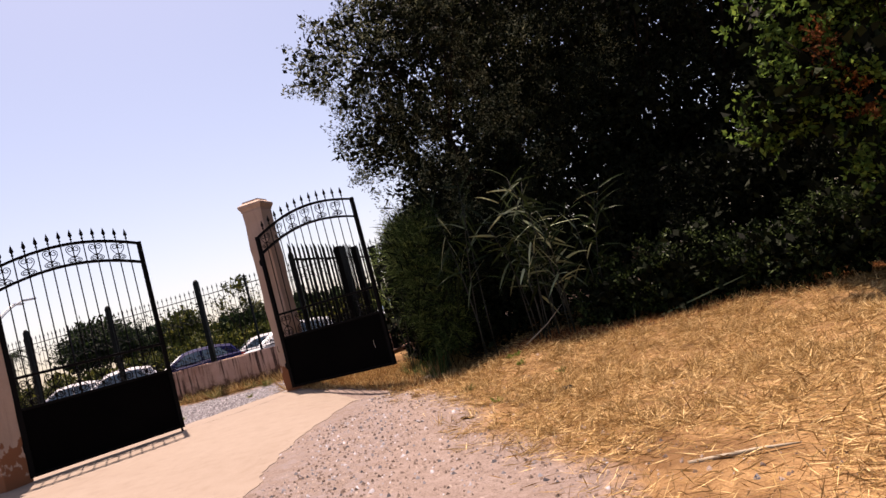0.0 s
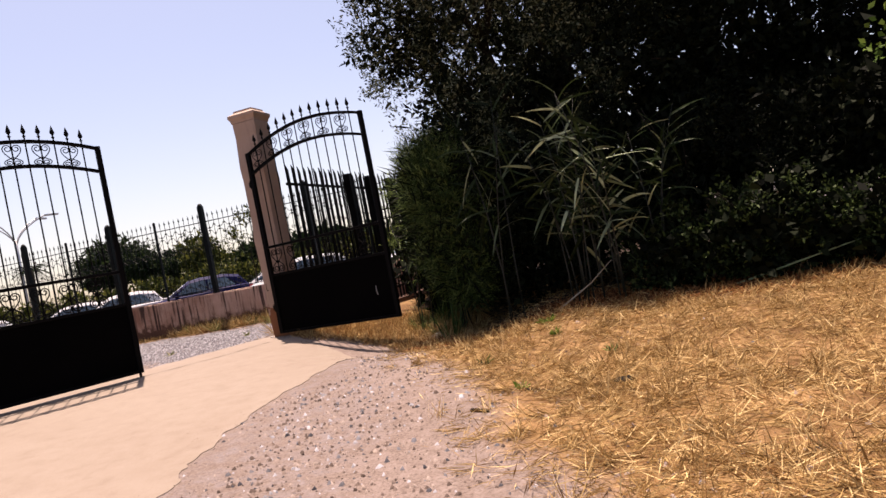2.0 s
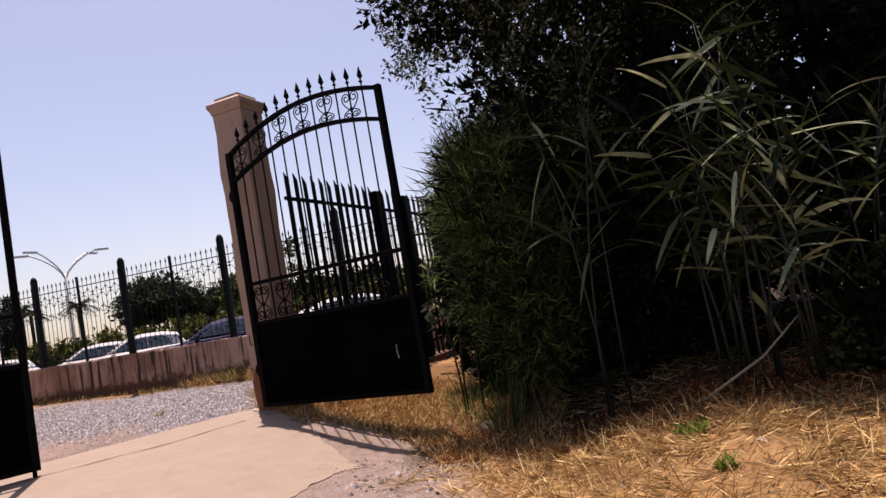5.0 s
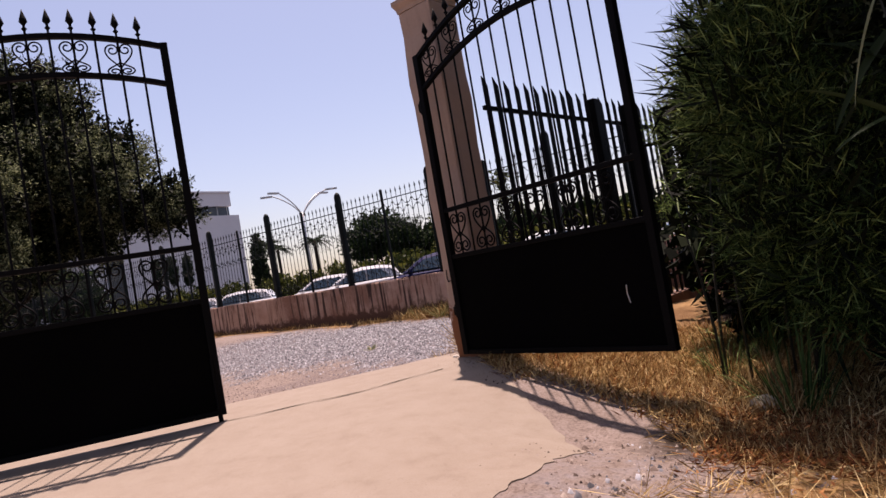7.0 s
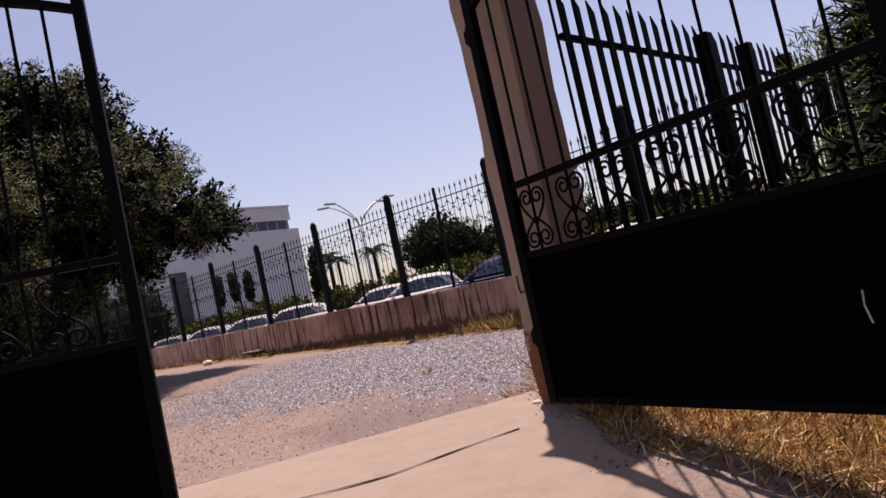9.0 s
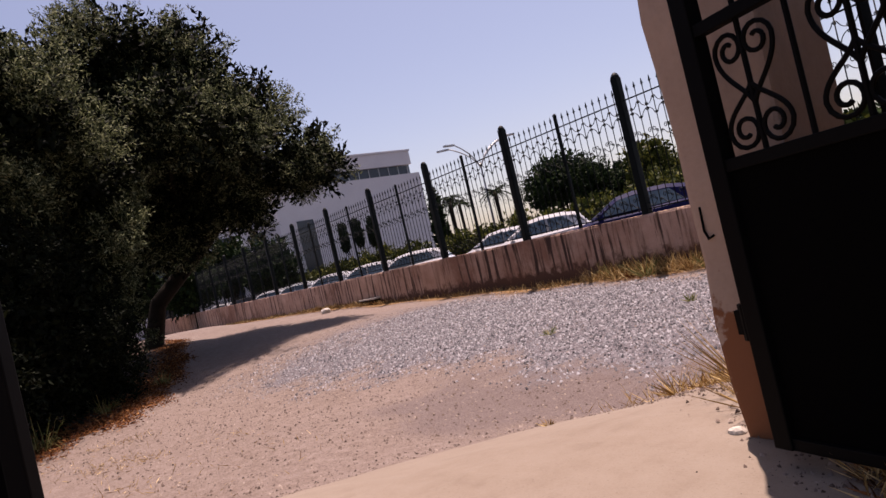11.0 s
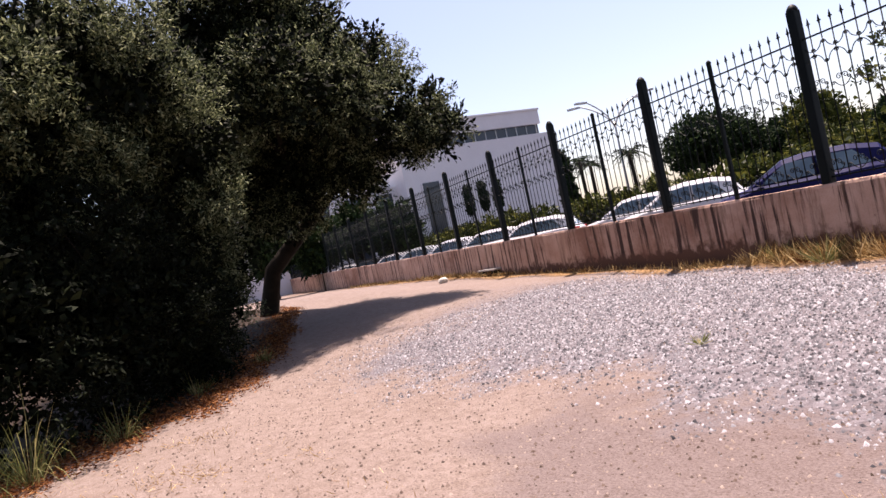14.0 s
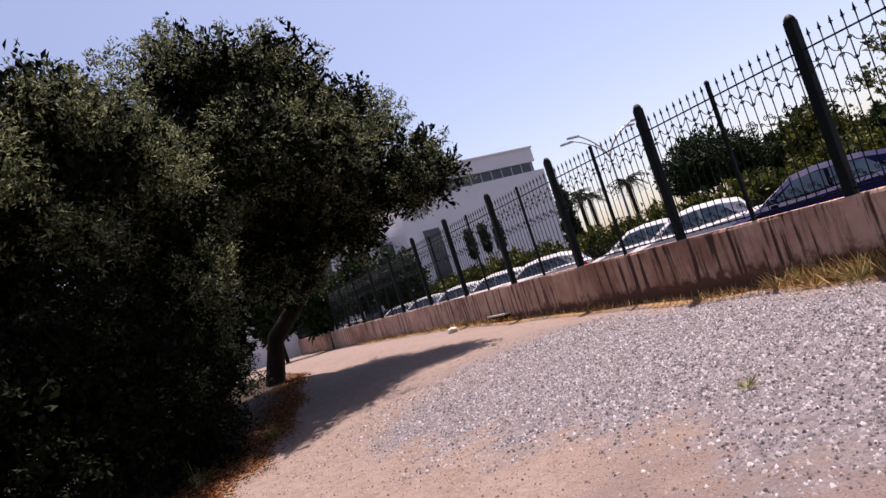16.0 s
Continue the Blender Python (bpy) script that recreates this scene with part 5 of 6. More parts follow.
# ---- parked cars ----
def build_car(label, paint, x, y, deg, high=1.46, hatch=True, foil=False):
    c = thing("car", label, "car", pose(x, y, STREET, 0, 0, deg), "cars parked along the fence")
    L, W = (4.0, 1.72) if hatch else (4.4, 1.75)

    def loft(secs, mat, name, parent, lab=""):
        """secs: (x, half width, low, high) rings with rounded shoulders."""
        bm = bmesh.new()
        rings = []
        for x_, hw, lo, hi, sh in secs:
            pr = [(-hw, lo), (-hw - 0.02, lo + 0.25 * (hi - lo)), (-hw, hi - sh), (-hw + sh * 0.9, hi), (0, hi + 0.02), (hw - sh * 0.9, hi), (hw, hi - sh), (hw + 0.02, lo + 0.25 * (hi - lo)), (hw, lo)]
            rings.append([bm.verts.new((x_, a_, z_)) for a_, z_ in pr])
        for p, q in zip(rings, rings[1:]):
            for k in range(9):
                bm.faces.new((p[k], p[(k + 1) % 9], q[(k + 1) % 9], q[k]))
        bm.faces.new(rings[0]), bm.faces.new(rings[-1][::-1])
        return put(name, done(bm, name, mat, False), parent, None, lab)

    h = W / 2
    loft([(L / 2, h - 0.22, 0.35, 0.55, 0.05), (L / 2 - 0.12, h - 0.08, 0.25, 0.70, 0.06), (L / 2 - 0.6, h - 0.02, 0.22, 0.84, 0.08), (L / 2 - 1.15, h, 0.2, 0.95, 0.08),
          (0, h, 0.2, 0.93, 0.06), (-L / 2 + 0.7, h, 0.22, 0.97, 0.07), (-L / 2 + 0.15, h - 0.06, 0.28, 0.95, 0.08), (-L / 2, h - 0.2, 0.38, 0.82, 0.06)], paint, "body", c)
    rb = -L / 2 + (0.18 if hatch else 0.75)
    fb = L / 2 - 1.05
    cab = [(fb, h - 0.12, 0.90, 0.93, 0.02), (fb - 0.75, h - 0.22, 0.9, high - 0.06, 0.1), (fb - 1.2, h - 0.24, 0.9, high, 0.1), (rb + 0.75, h - 0.24, 0.9, high - 0.02, 0.1), (rb + 0.25, h - 0.22, 0.9, high - 0.12, 0.1), (rb, h - 0.14, 0.9, 0.97, 0.03)]
    loft(cab, paint, "cabin", c)

    def quad(pts, mat, name, lab=""):
        bm = bmesh.new()
        vs = [bm.verts.new(p) for p in pts]
        f = bm.faces.new(vs)
        r = bmesh.ops.extrude_face_region(bm, geom=[f])
        n_ = f.normal.copy() if f.normal.length else Vector((0, 0, 1))
        bm.normal_update()
        n_ = f.normal
        for v in [g_ for g_ in r["geom"] if isinstance(g_, bmesh.types.BMVert)]:
            v.co -= n_ * 0.012
        put(name, done(bm, name, mat), c, None, lab)

    e = 0.022
    quad([(fb - 0.03 + e, h - 0.2, 0.95 + e), (fb - 0.03 + e, -h + 0.2, 0.95 + e), (fb - 0.72 + e, -h + 0.36, high - 0.10 + e), (fb - 0.72 + e, h - 0.36, high - 0.10 + e)], SHADE if foil else CARGLASS, "windscreen", "silver sunshade behind the windscreen" if foil else "")
    quad([(rb + 0.02 - e, -h + 0.22, 0.99), (rb + 0.02 - e, h - 0.22, 0.99), (rb + 0.24 - e, h - 0.36, high - 0.18), (rb + 0.24 - e, -h + 0.36, high - 0.18)], CARGLASS, "rear_window")
    for s in (-1, 1):
        f1, f2 = h - 0.10 + e, h - 0.215 + e
        xs = ((fb - 0.28, fb - 0.80, fb - 1.32, fb - 1.32), (fb - 1.40, fb - 1.40, rb + 0.72, rb + 0.42))
        quad([(xs[0][0], s * f1, 0.98), (xs[0][1], s * f2, high - 0.14), (xs[0][2], s * f2, high - 0.12), (xs[0][3], s * f1, 0.98)][:: s], CARGLASS, "side_window")
        quad([(xs[1][0], s * f1, 0.98), (xs[1][1], s * f2, high - 0.12), (xs[1][2], s * f2, high - 0.15), (xs[1][3], s * f1, 0.99)][:: s], CARGLASS, "side_window")
        bm = bmesh.new()
        add_box(bm, (fb - 0.35, s * (h + 0.02) - 0.09, 0.95), (fb - 0.2, s * (h + 0.02) + 0.09, 1.07), 0.03)
        part("wing_mirror", bm, paint, c)
        bm = bmesh.new()
        add_box(bm, (L / 2 - 0.42, s * (h - 0.2) - 0.15, 0.60), (L / 2 - 0.06, s * (h - 0.2) + 0.15, 0.74), 0.04)
        part("headlight", bm, LENS, c)
        bm = bmesh.new()
        add_box(bm, (-L / 2 - 0.01, s * (h - 0.2) - 0.1, 0.68), (-L / 2 + 0.2, s * (h - 0.2) + 0.12, 0.88), 0.03)
        part("tail_light", bm, TAIL, c)
        for wx in (L / 2 - 0.75, -L / 2 + 0.7):
            bm = bmesh.new()
            bmesh.ops.create_cone(bm, cap_ends=True, segments=20, radius1=0.30, radius2=0.30, depth=0.19, matrix=pose(wx, s * (h - 0.07), 0.30, 90))
            wh = part("wheel", bm, TYRE, c)
            bm = bmesh.new()
            bmesh.ops.create_cone(bm, cap_ends=True, segments=14, radius1=0.19, radius2=0.17, depth=0.21, matrix=pose(wx, s * (h - 0.065), 0.30, 90))
            put("rim", done(bm, "rim", RIM), wh)
    return c


CARS = [    # metres along the fence, metres behind it, and the car
    (-0.9, 3.4, "silver grey hatchback with a bright sunshade in its windscreen", CAR_SILVER, True, True), (3.4, 3.4, "navy blue hatchback with a silver sunshade", CAR_NAVY, True, True),
    (7.0, 3.6, "white saloon parked behind the wall", CAR_WHITE, False, False), (11.2, 5.4, "white saloon standing behind another", CAR_WHITE, False, False),
    (15.2, 3.4, "white hatchback with dark side windows", CAR_WHITE, True, False), (19.2, 3.4, "white hatchback parked behind the wall", CAR_WHITE, True, False),
    (23.0, 3.4, "white saloon far along the wall", CAR_WHITE, False, False), (28.0, 3.4, "silver saloon far along the wall", CAR_SILVER, False, False),
    (33.5, 3.4, "white hatchback far along the wall", CAR_WHITE, True, False), (39.0, 3.4, "dark saloon far along the wall", CAR_DARK, False, False), (45.0, 3.4, "white saloon far along the wall", CAR_WHITE, False, False),
    (4.6, 10.5, "white hatchback in the second row", CAR_WHITE, True, False), (-6.0, 3.4, "white saloon beside the silver hatchback", CAR_WHITE, False, False),
]
for s, off, label, paint, hatch, foil in CARS:
    x, y = fence_xy(s, off)
    build_car(label, paint, x, y, FENCE_DEG + 42 + 4 * math.sin(s), 1.46, hatch, foil)


# ---- loose ground cover ----
def scatter(n, x0, x1, y0, y1, mask):
    x, y = RNG.uniform(x0, x1, n), RNG.uniform(y0, y1, n)
    k = RNG.random(n) < mask(x, y)
    k &= ~ring_inside(APRON, x, y)
    return x[k], y[k]


def straw_cover():
    """Matted dry grass: flat-lying straws, with some that stand."""
    x1, y1 = scatter(230000, -2.6, 7.0, 1.2, 13.0, lambda x, y: straw_mask(x, y) * (1 - 0.75 * smooth01(8.9, 9.8, y + 0.14 * x) * smooth01(-0.5, 0.2, x)) * (0.25 + 0.75 * (np.sin(2.7 * x + 1.1 * y) * np.sin(1.9 * y - 0.7 * x) + 0.5 * np.sin(7.1 * x + 2) * np.sin(6.3 * y) > -0.15)))
    p = np.stack([x1, y1, rough_land(x1, y1) + RNG.random(len(x1)) * 0.03], 1)
    d = RNG.normal(size=(len(x1), 3))
    d[:, 2] = np.abs(d[:, 2]) * np.where(RNG.random(len(x1)) < 0.12, 1.3, 0.16)
    tagged(put("dry_grass", leaf_mesh("dry_grass", p, d, RNG.uniform(0.05, 0.21, len(x1)), RNG.uniform(0.003, 0.008, len(x1)), STRAW, 0.1)), "matted golden dry grass outside the gate", "grass", kind="stuff")
    x, y = scatter(44000, -2.9, 0.1, 9.3, 13.2, lambda x, y: smooth01(-0.45, -0.05, 0.387 * (x + 3.10) + 0.922 * (y - 11.47) + 0.10 * np.sin(4.1 * x) + 0.9 * smooth01(-1.3, -0.5, x)))
    d = RNG.normal(size=(len(x), 3)) * 0.8
    d[:, 2] = np.abs(d[:, 2]) + 0.15
    p = np.stack([x, y, rough_land(x, y)], 1)
    rust = RNG.random(len(x)) < 0.22
    tagged(put("dry_grass", leaf_mesh("dry_grass", p[~rust], d[~rust], RNG.uniform(0.04, 0.15, (~rust).sum()), 0.006, STRAW, 0.1)), "short golden dry grass under the open gate leaf", "grass", kind="stuff")
    tagged(put("dry_grass", leaf_mesh("dry_grass", p[rust], d[rust], RNG.uniform(0.04, 0.13, rust.sum()), 0.009, REDLEAF, 0.2)), "rust-brown withered grass beside the gate leaf", "grass", kind="stuff")
    cx, cy = scatter(1700, -1.8, 5.0, 4.0, 9.6, lambda x, y: straw_mask(x, y) * (1 - smooth01(8.7, 9.5, y + 0.14 * x)))
    k = 26
    n = len(cx) * k
    x, y = np.repeat(cx, k) + RNG.normal(size=n) * 0.035, np.repeat(cy, k) + RNG.normal(size=n) * 0.035
    lean = np.repeat(RNG.normal(size=(len(cx), 3)), k, 0) * 0.8 + RNG.normal(size=(n, 3)) * 0.55
    lean[:, 2] = np.abs(lean[:, 2]) * 0.5 + 0.05
    ok = ~ring_inside(APRON, x, y)
    x, y, lean = x[ok], y[ok], lean[ok]
    tagged(put("dry_grass", leaf_mesh("dry_grass", np.stack([x, y, rough_land(x, y)], 1), lean, RNG.uniform(0.08, 0.24, len(x)), RNG.uniform(0.003, 0.006, len(x)), STRAW, 0.1)), "tufts of long golden dry grass, lying over", "grass", kind="stuff")
    xs, ys = [], []
    s = RNG.uniform(-8, 30, 9000)
    o = -0.12 - np.abs(RNG.normal(size=9000)) * 0.28
    thick = 0.35 + 0.65 * (np.sin(0.9 * s) * np.sin(0.37 * s + 1) > 0.1)
    thick = np.where((s > -3.0) & (s < 1.6), 1.0, thick * 0.6)
    k = RNG.random(9000) < thick
    s, o = s[k], o[k]
    xs = FENCE_A.x + s * FENCE_D.x + o * FENCE_N.x
    ys = FENCE_A.y + s * FENCE_D.y + o * FENCE_N.y
    p = np.stack([xs, ys, land(xs, ys)], 1)
    d = RNG.normal(size=(len(xs), 3)) * 0.6
    d[:, 2] = np.abs(d[:, 2]) + 0.5
    tall = np.where((s > -2.6) & (s < 1.2), 0.42, 0.18) * RNG.uniform(0.5, 1.2, len(xs))
    tagged(put("dry_grass", leaf_mesh("dry_grass", p, d, tall, 0.014, STRAW, 0.1)), "dry yellow grass along the foot of the wall", "grass", kind="stuff")
    n = 1500
    xs, ys = -3.75 + RNG.normal(size=n) * 0.42, 13.15 + RNG.normal(size=n) * 0.20
    k = ~ring_inside(APRON, xs, ys)
    xs, ys = xs[k], ys[k]
    d = RNG.normal(size=(len(xs), 3)) * 0.7
    d[:, 2] = np.abs(d[:, 2]) + 0.25
    tagged(put("dry_grass", leaf_mesh("dry_grass", np.stack([xs, ys, land(xs, ys)], 1), d, RNG.uniform(0.06, 0.2, len(xs)), 0.006, STRAW, 0.1)), "thin dry grass at the edge of the slab", "grass", kind="stuff")


straw_cover()


def stone_field(name, label, x, y, lo, hi, mat, sink=0.35, power=2.2):
    """Small broken stones, each a lump of four or five slanted faces let into the ground."""
    n = len(x)
    r = lo + (hi - lo) * RNG.random(n) ** power
    base = np.array([(1, 0, -0.5), (0, 1, -0.5), (-1, 0, -0.5), (0, -1, -0.5), (0.3, 0, 0.75), (-0.3, 0, 0.75)], float)
    v = base[None] * r[:, None, None] * RNG.uniform(0.6, 1.3, (n, 6, 1)) + RNG.normal(size=(n, 6, 3)) * r[:, None, None] * 0.16
    v[:, :, 2] *= 0.8
    a = RNG.uniform(0, math.tau, n)
    c, s = np.cos(a)[:, None], np.sin(a)[:, None]
    vx, vy = v[:, :, 0] * c - v[:, :, 1] * s, v[:, :, 0] * s + v[:, :, 1] * c
    v = np.stack([vx + x[:, None], vy + y[:, None], v[:, :, 2] + (rough_land(x, y) + r * 0.6 * sink)[:, None]], -1)
    f = np.array([(0, 1, 4), (1, 5, 4), (1, 2, 5), (2, 3, 5), (3, 4, 5), (3, 0, 4)])
    F = (f[None] + 6 * np.arange(n)[:, None, None]).reshape(-1, 3)
    me = bpy.data.meshes.new(name)
    me.vertices.add(6 * n), me.loops.add(18 * n), me.polygons.add(6 * n)
    me.vertices.foreach_set("co", v.astype(np.float32).reshape(-1))
    me.loops.foreach_set("vertex_index", F.astype(np.int32).reshape(-1))
    me.polygons.foreach_set("loop_start", np.arange(0, 18 * n, 3, dtype=np.int32))
    me.update(calc_edges=True)
    me.materials.append(mat)
    tagged(put(name, me), label, "gravel", kind="stuff")


def stony(name, dark, mid, light):
    m, nt, b = material(name, 0.9)
    g = nt.nodes.new("ShaderNodeNewGeometry")
    c = ramp(nt, g.outputs["Random Per Island"], [(0.0, dark), (0.5, mid), (1.0, light)])
    nt.links.new(mix(nt, 0.5, c, ramp(nt, noise_node(nt, 60, 3), [(0.3, (0.55, 0.55, 0.55)), (0.7, (1, 1, 1))]), "MULTIPLY"), b.inputs["Base Color"])
    b.inputs["Specular IOR Level"].default_value = 0.15
    return m


GREYSTONE = stony("grey_gravel", (0.030, 0.029, 0.034), (0.12, 0.117, 0.128), (0.36, 0.35, 0.37))
TANSTONE = stony("tan_gravel", (0.045, 0.031, 0.025), (0.13, 0.094, 0.078), (0.30, 0.24, 0.205))
gx, gy = scatter(115000, -14, -2.0, 13.6, 21.6, gravel_mask)
stone_field("gravel", "loose grey broken gravel on the track", gx, gy, 0.007, 0.026, GREYSTONE, power=2.8)
gx, gy = scatter(70000, -15, -3.2, 11.0, 20.5, lambda x, y: np.where(gravel_mask(x, y) < 0.6, 0.55, 0.15))
stone_field("gravel", "scattered small tan stones on the track", gx, gy, 0.004, 0.020, TANSTONE, power=4.0)
gx, gy = scatter(60000, -3.4, 2.4, -0.5, 9.8, lambda x, y: np.clip(gravel_mask(x, y) + 0.3, 0, 1) * (1 - 0.8 * straw_mask(x, y)))
stone_field("gravel", "tan gravel beside the slab", gx, gy, 0.004, 0.024, TANSTONE, power=3.0)
gx, gy = scatter(26000, -3.4, 2.4, -0.5, 9.8, lambda x, y: np.clip(gravel_mask(x, y) + 0.2, 0, 1) * (1 - 0.9 * straw_mask(x, y)))
stone_field("gravel", "grey gravel strewn beside the slab", gx, gy, 0.004, 0.026, GREYSTONE, power=3.0)


def edge_drift():
    """Sand and small stones that have drifted over the rim of the slab."""
    xs, ys = [], []
    for (ax, ay), (bx, by) in zip(APRON, APRON[1:]):
        ln = math.hypot(bx - ax, by - ay)
        n = int(600 * ln)
        f, o = RNG.random(n), RNG.normal(size=n) * 0.15
        xs.append(ax + (bx - ax) * f - (by - ay) / ln * o), ys.append(ay + (by - ay) * f + (bx - ax) / ln * o)
    x, y = np.concatenate(xs), np.concatenate(ys)
    stone_field("gravel", "small tan stones drifted over the rim of the slab", x, y, 0.003, 0.013, TANSTONE, 0.6)


edge_drift()


def leaf_litter():
    """Rust-brown fallen leaves along the foot of the olives and of the wood."""
    n = 16000
    y = RNG.uniform(8.5, 17.2, n)
    foot = np.interp(y, [4, 9.6, 10.7, 12.6, 14.5, 16, 17], [10.6, 11.2, 11.9, 13.1, 15.6, 19, 21])
    x = -foot + 0.35 + 0.35 * np.sin(4.1 * y) * np.sin(1.7 * y) + RNG.normal(size=n) * 0.25 - np.abs(RNG.normal(size=n)) * 0.9
    p = np.stack([x, y, land(x, y) + 0.012 + 0.02 * RNG.random(n)], 1)
    d = RNG.normal(size=(n, 3))
    d[:, 2] = np.abs(d[:, 2]) * 0.25
    tagged(put("leaf_litter", leaf_mesh("leaf_litter", p, d, RNG.uniform(0.03, 0.09, n), 0.018, REDLEAF, 0.3)), "rust-brown fallen leaves at the foot of the olives", "leaves", kind="stuff")
    n = 20000
    x = RNG.uniform(-0.8, 6.0, n)
    y = 9.80 - 0.17 * x + RNG.normal(size=n) * 0.4 - 0.1
    k = ~ring_inside(APRON, x, y)
    x, y = x[k], y[k]
    n = len(x)
    p = np.stack([x, y, rough_land(x, y) + 0.02 + 0.03 * RNG.random(n)], 1)
    d = RNG.normal(size=(n, 3))
    d[:, 2] = np.abs(d[:, 2]) * 0.35
    tagged(put("leaf_litter", leaf_mesh("leaf_litter", p, d, RNG.uniform(0.025, 0.075, n), 0.010, REDLEAF, 0.3)), "rust-brown dead leaves at the edge of the wood", "leaves", kind="stuff")
    x, y = scatter(14000, -11.6, -6.8, 8.6, 12.6, lambda x, y: 0.05 + 0.5 * (np.sin(2.3 * x + y) * np.sin(3.1 * y - x) > 0.45) * smooth01(-7.5, -9.5, x))
    n = len(x)
    d = RNG.normal(size=(n, 3))
    d[:, 2] = np.abs(d[:, 2]) * 0.6
    tagged(put("dry_grass", leaf_mesh("dry_grass", np.stack([x, y, land(x, y)], 1), d, RNG.uniform(0.03, 0.12, n), 0.006, STRAW, 0.1)), "sparse dry grass on the sand by the olives", "grass", kind="stuff")


leaf_litter()


def stick(label, a, b, r, bend, name="dead_branch", mat=None):
    a, b = Vector((*a, ground_z(*a) + r)), Vector((*b[:2], ground_z(*b[:2]) + (b[2] if len(b) > 2 else r)))
    m = (a + b) / 2 + Vector((bend, -bend, bend * 0.4))
    bm = bmesh.new()
    add_tube(bm, [a, a.lerp(m, 0.6), m, m.lerp(b, 0.6), b], [r, r * 0.95, r * 0.8, r * 0.6, r * 0.3], 6)
    ob = put(name, done(bm, name, mat or PALEBARK, True))
    tagged(ob, label, "branch")
    return ob


stick("pale dry stick lying on the straw", (1.55, 3.3), (2.15, 3.2), 0.014, 0.05)
stick("short dark stick lying in the dry grass", (0.55, 6.5), (0.85, 6.2), 0.016, 0.02, mat=BARK)
stick("short dark piece of wood on the gravel", (0.15, 6.15), (0.28, 6.05), 0.018, 0.01, mat=BARK)
stick("bent bare branch at the foot of the canes", (0.98, 9.25), (1.75, 9.25, 0.5), 0.010, 0.10)
fallen = stick("fallen green cane lying against the bramble", (3.0, 9.15), (4.35, 8.75, 0.35), 0.012, 0.03, "fallen_cane", GREENCANE)


def weed(x, y, n, h, mat, label, w=0.02, category="weed"):
    """Broad short blades in a rosette."""
    t = thing("weed", label, category, pose(x, y, ground_z(x, y)), "weeds")
    a = RNG.uniform(0, math.tau, n)
    p = np.stack([0.05 * h * np.cos(a), 0.05 * h * np.sin(a), np.zeros(n)], 1)
    d = np.stack([np.cos(a), np.sin(a), RNG.uniform(0.2, 1.6, n)], 1)
    put("leaf_rosette", leaf_mesh("leaf_rosette", p, d, h * RNG.uniform(0.6, 1.2, n), w, mat), t)


weed(0.88, 8.60, 22, 0.12, WEEDLEAF, "bright green broad-leaved weed in the straw", 0.05)
weed(0.52, 6.60, 22, 0.09, WEEDLEAF, "small green weed in the straw", 0.03)
weed(0.92, 8.02, 20, 0.09, WEEDLEAF, "small green weed in the straw", 0.03)
weed(1.35, 7.30, 20, 0.12, FEATHER, "small dull green weed in the straw", 0.02)
weed(0.20, 7.60, 20, 0.12, FEATHER, "small dull green weed in the straw", 0.02)
weed(-7.55, 16.12, 34, 0.17, REEDLEAF, "small dusty weed standing in the gravel", 0.010)
weed(-6.40, 19.6, 80, 0.36, REEDLEAF, "yellow-green weed near the wall", 0.014)
weed(-6.1, 17.2, 30, 0.14, REEDLEAF, "small dusty weed standing in the gravel", 0.012)
weed(-5.07, 12.72, 30, 0.08, STRAW, "small dry weed at the edge of the slab", 0.008)
weed(-4.25, 12.98, 50, 0.20, STRAW, "dry brown grass tuft at the edge of the slab", 0.008)
weed(-3.50, 12.35, 60, 0.45, STRAW, "tall dry grass stalks at the foot of the pillar", 0.006)
weed(-3.35, 12.0, 40, 0.30, STRAW, "dry grass stalks against the pillar", 0.006)
for i in range(14):
    s = -2.7 + i * 0.3
    x, y = fence_xy(s + 0.1 * math.sin(5 * i), -0.35 - 0.2 * (i % 3))
    weed(x, y, 70, 0.40 + 0.16 * math.sin(i * 1.7), (REEDLEAF, STRAW, REDLEAF, STRAW)[i % 4], ("yellow-green weed along the wall", "dry yellow weed along the wall", "rust-brown dry weed along the wall", "dry yellow weed along the wall")[i % 4], 0.009)
for i in range(8):
    s = 12.5 + i * 0.8
    x, y = fence_xy(s, -0.4)
    weed(x, y, 40, 0.3, STRAW, "dry yellow weed along the wall", 0.016)


def rock(x, y, r, mat, label):
    bm = bmesh.new()
    bmesh.ops.create_icosphere(bm, subdivisions=2, radius=r)
    for v in bm.verts:
        k = 1 + 0.22 * noise.noise(v.co * (2.2 / r) + Vector((x, y, 0)))
        v.co = Vector((v.co.x * k * 1.2, v.co.y * k, v.co.z * k * 0.75))
    ob = put("stone", done(bm, "stone", mat, False), None, pose(x, y, ground_z(x, y) + r * 0.4))
    tagged(ob, label, "stone", "stones")


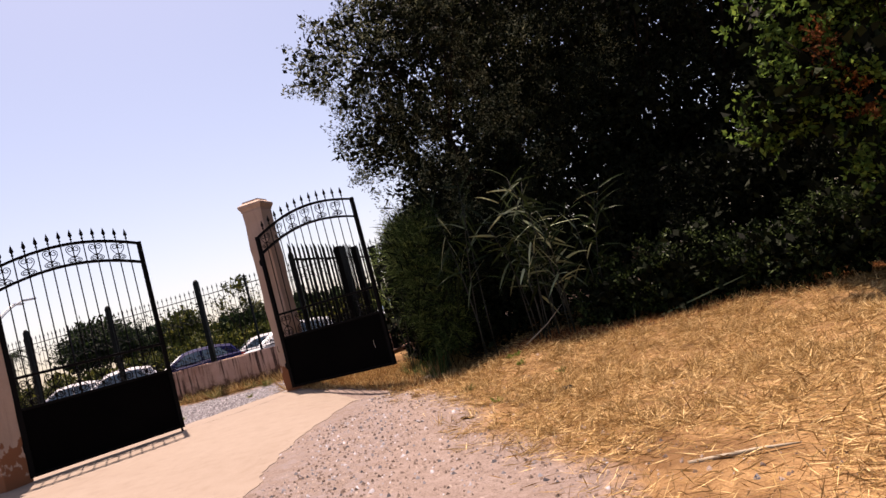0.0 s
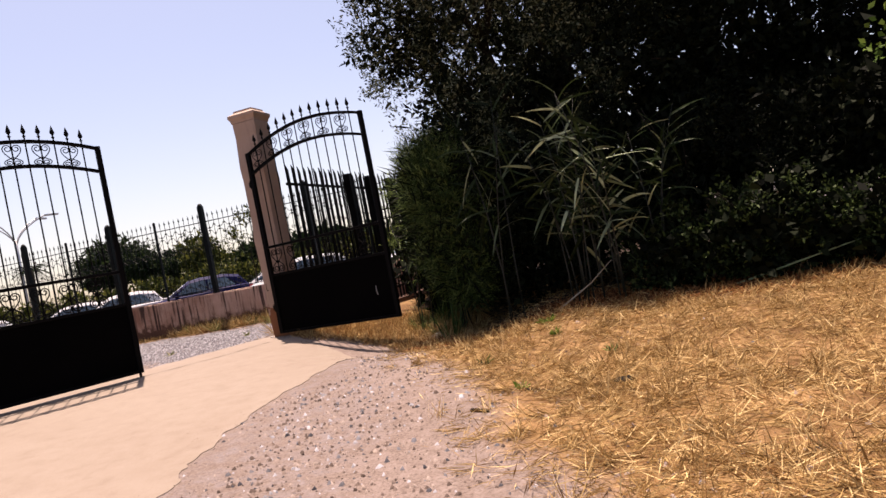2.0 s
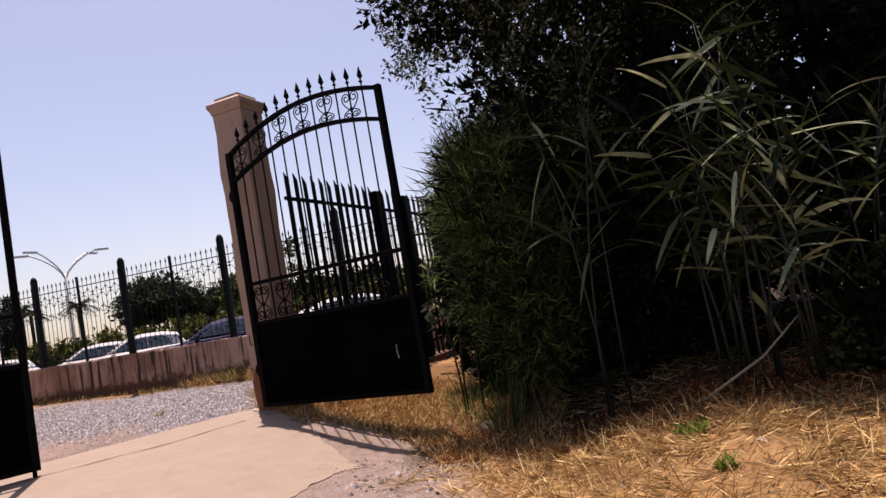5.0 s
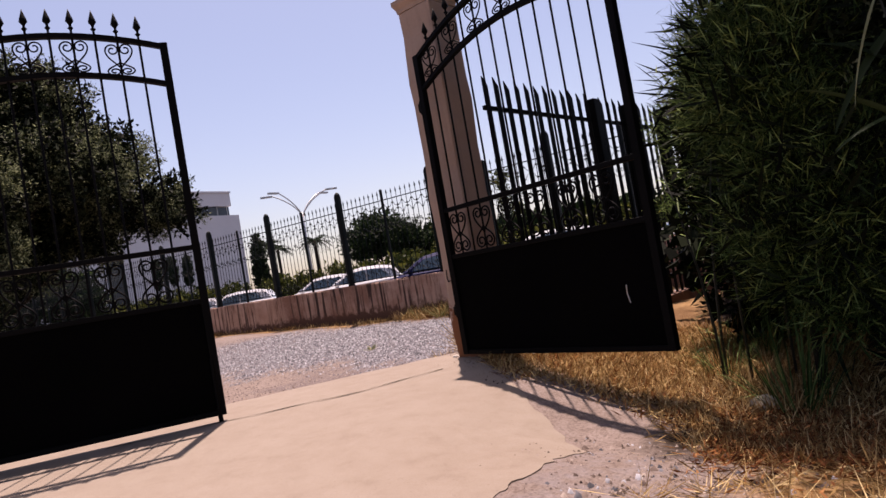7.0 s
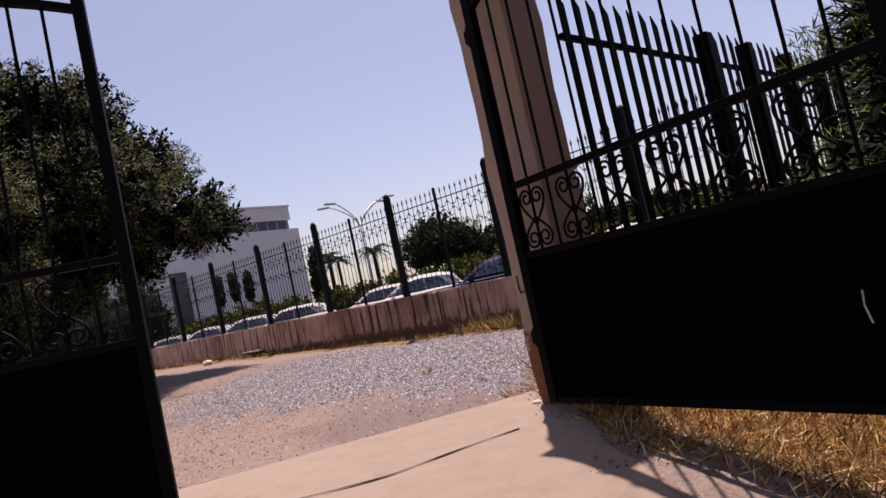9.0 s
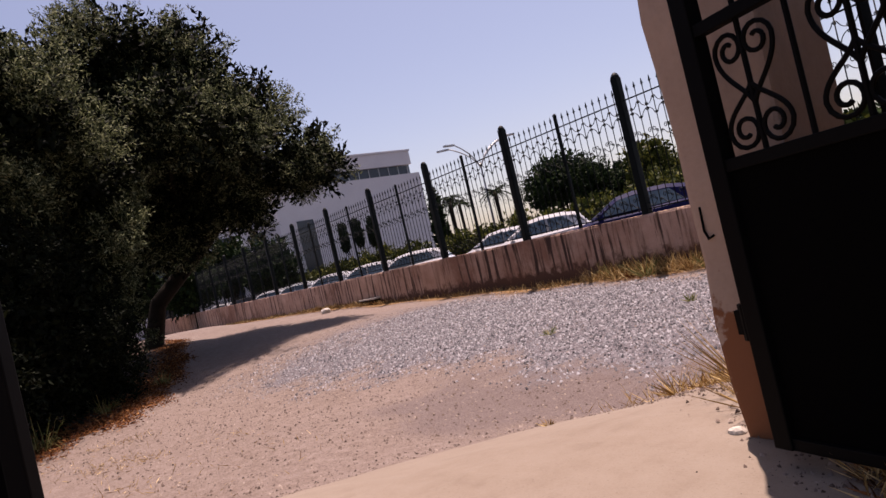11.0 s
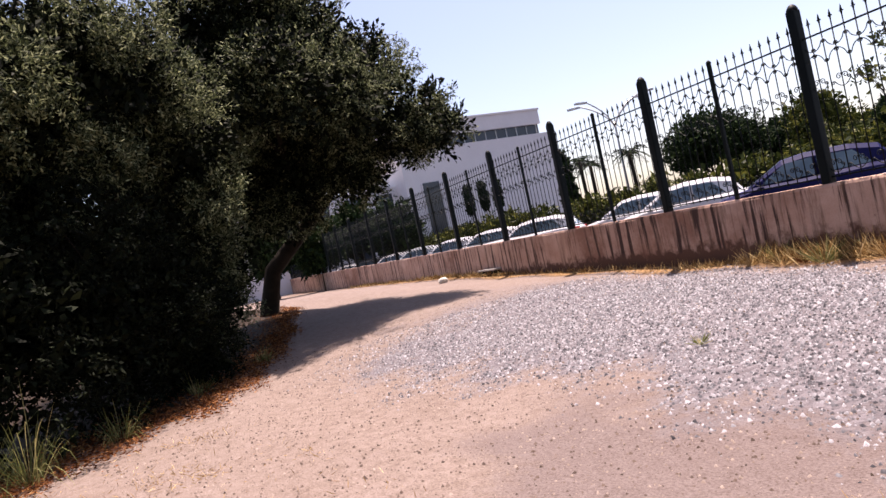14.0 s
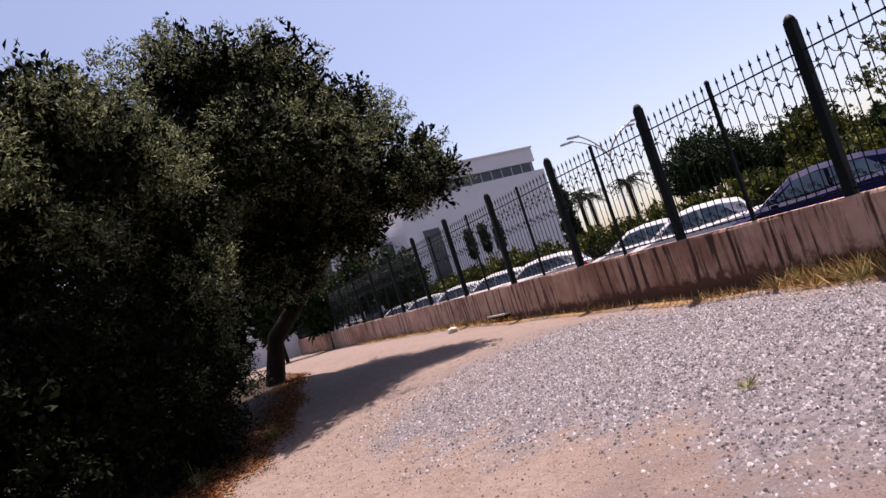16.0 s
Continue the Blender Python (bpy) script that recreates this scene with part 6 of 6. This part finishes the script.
rock(-3.36, 11.74, 0.03, CONCRETE_POST, "pale lump of broken render at the pillar's foot")
rock(*fence_xy(13.6, -1.2), 0.16, CONCRETE_POST, "pale stone near the wall")
rock(-0.55, 10.45, 0.08, PALEBARK, "pale stone in the straw beside the bush")
rock(1.25, 6.25, 0.06, BARK, "dark clod in the dry grass")


def drain():
    x, y = fence_xy(12.0, -0.22)
    t = thing("drain_box", "dark concrete drain box at the foot of the wall", "drain", yawed(x, y, ground_z(x, y), FENCE_DEG))
    bm = bmesh.new()
    add_box(bm, (-0.55, -0.12, -0.05), (0.55, 0.1, 0.16), 0.02)
    part("box", bm, BARK, t)
    bm = bmesh.new()
    add_box(bm, (-0.62, -0.15, 0.16), (0.62, 0.12, 0.21), 0.012)
    part("lid", bm, CONCRETE_POST, t)


drain()


def slab_joint():
    """A worn joint across the slab, as a thin strip of dark filler."""
    pts = [(-4.9, 9.0), (-4.21, 9.78), (-3.58, 10.41), (-3.2, 11.15)]
    bm = bmesh.new()
    prev = None
    for i in range(33):
        f = i / 32 * (len(pts) - 1)
        k = min(int(f), len(pts) - 2)
        q = Vector(pts[k]).lerp(Vector(pts[k + 1]), f - k) + Vector((0.012 * math.sin(7 * f), 0.012 * math.cos(9 * f)))
        w = 0.006 + 0.003 * math.sin(11 * f)
        z = ground_z(q.x, q.y) + 0.0135
        pair = [bm.verts.new((q.x - w, q.y + w, z)), bm.verts.new((q.x + w, q.y - w, z))]
        if prev:
            bm.faces.new((prev[0], prev[1], pair[1], pair[0]))
        prev = pair
    tagged(put("trim_joint", done(bm, "joint", BARK)), "dark worn joint line in the concrete slab", "joint", kind="structure")


slab_joint()


def gate_hook():
    """The iron hook that hangs on the pillar's inner face."""
    t = thing("gate_hook", "small rusty iron hook fixed to the pillar", "hook", yawed(-3.27, 11.70, 1.05, -12))
    bm = bmesh.new()
    add_box(bm, (-0.012, -0.012, 0.10), (0.012, 0.012, 0.13))
    part("plate", bm, IRON, t)
    bm = bmesh.new()
    add_tube(bm, [(0, -0.015, 0.12), (0, -0.02, 0.03), (0.012, -0.02, 0.0), (0.035, -0.02, 0.01)], 0.005, 6)
    part("hook", bm, IRON, t)


gate_hook()
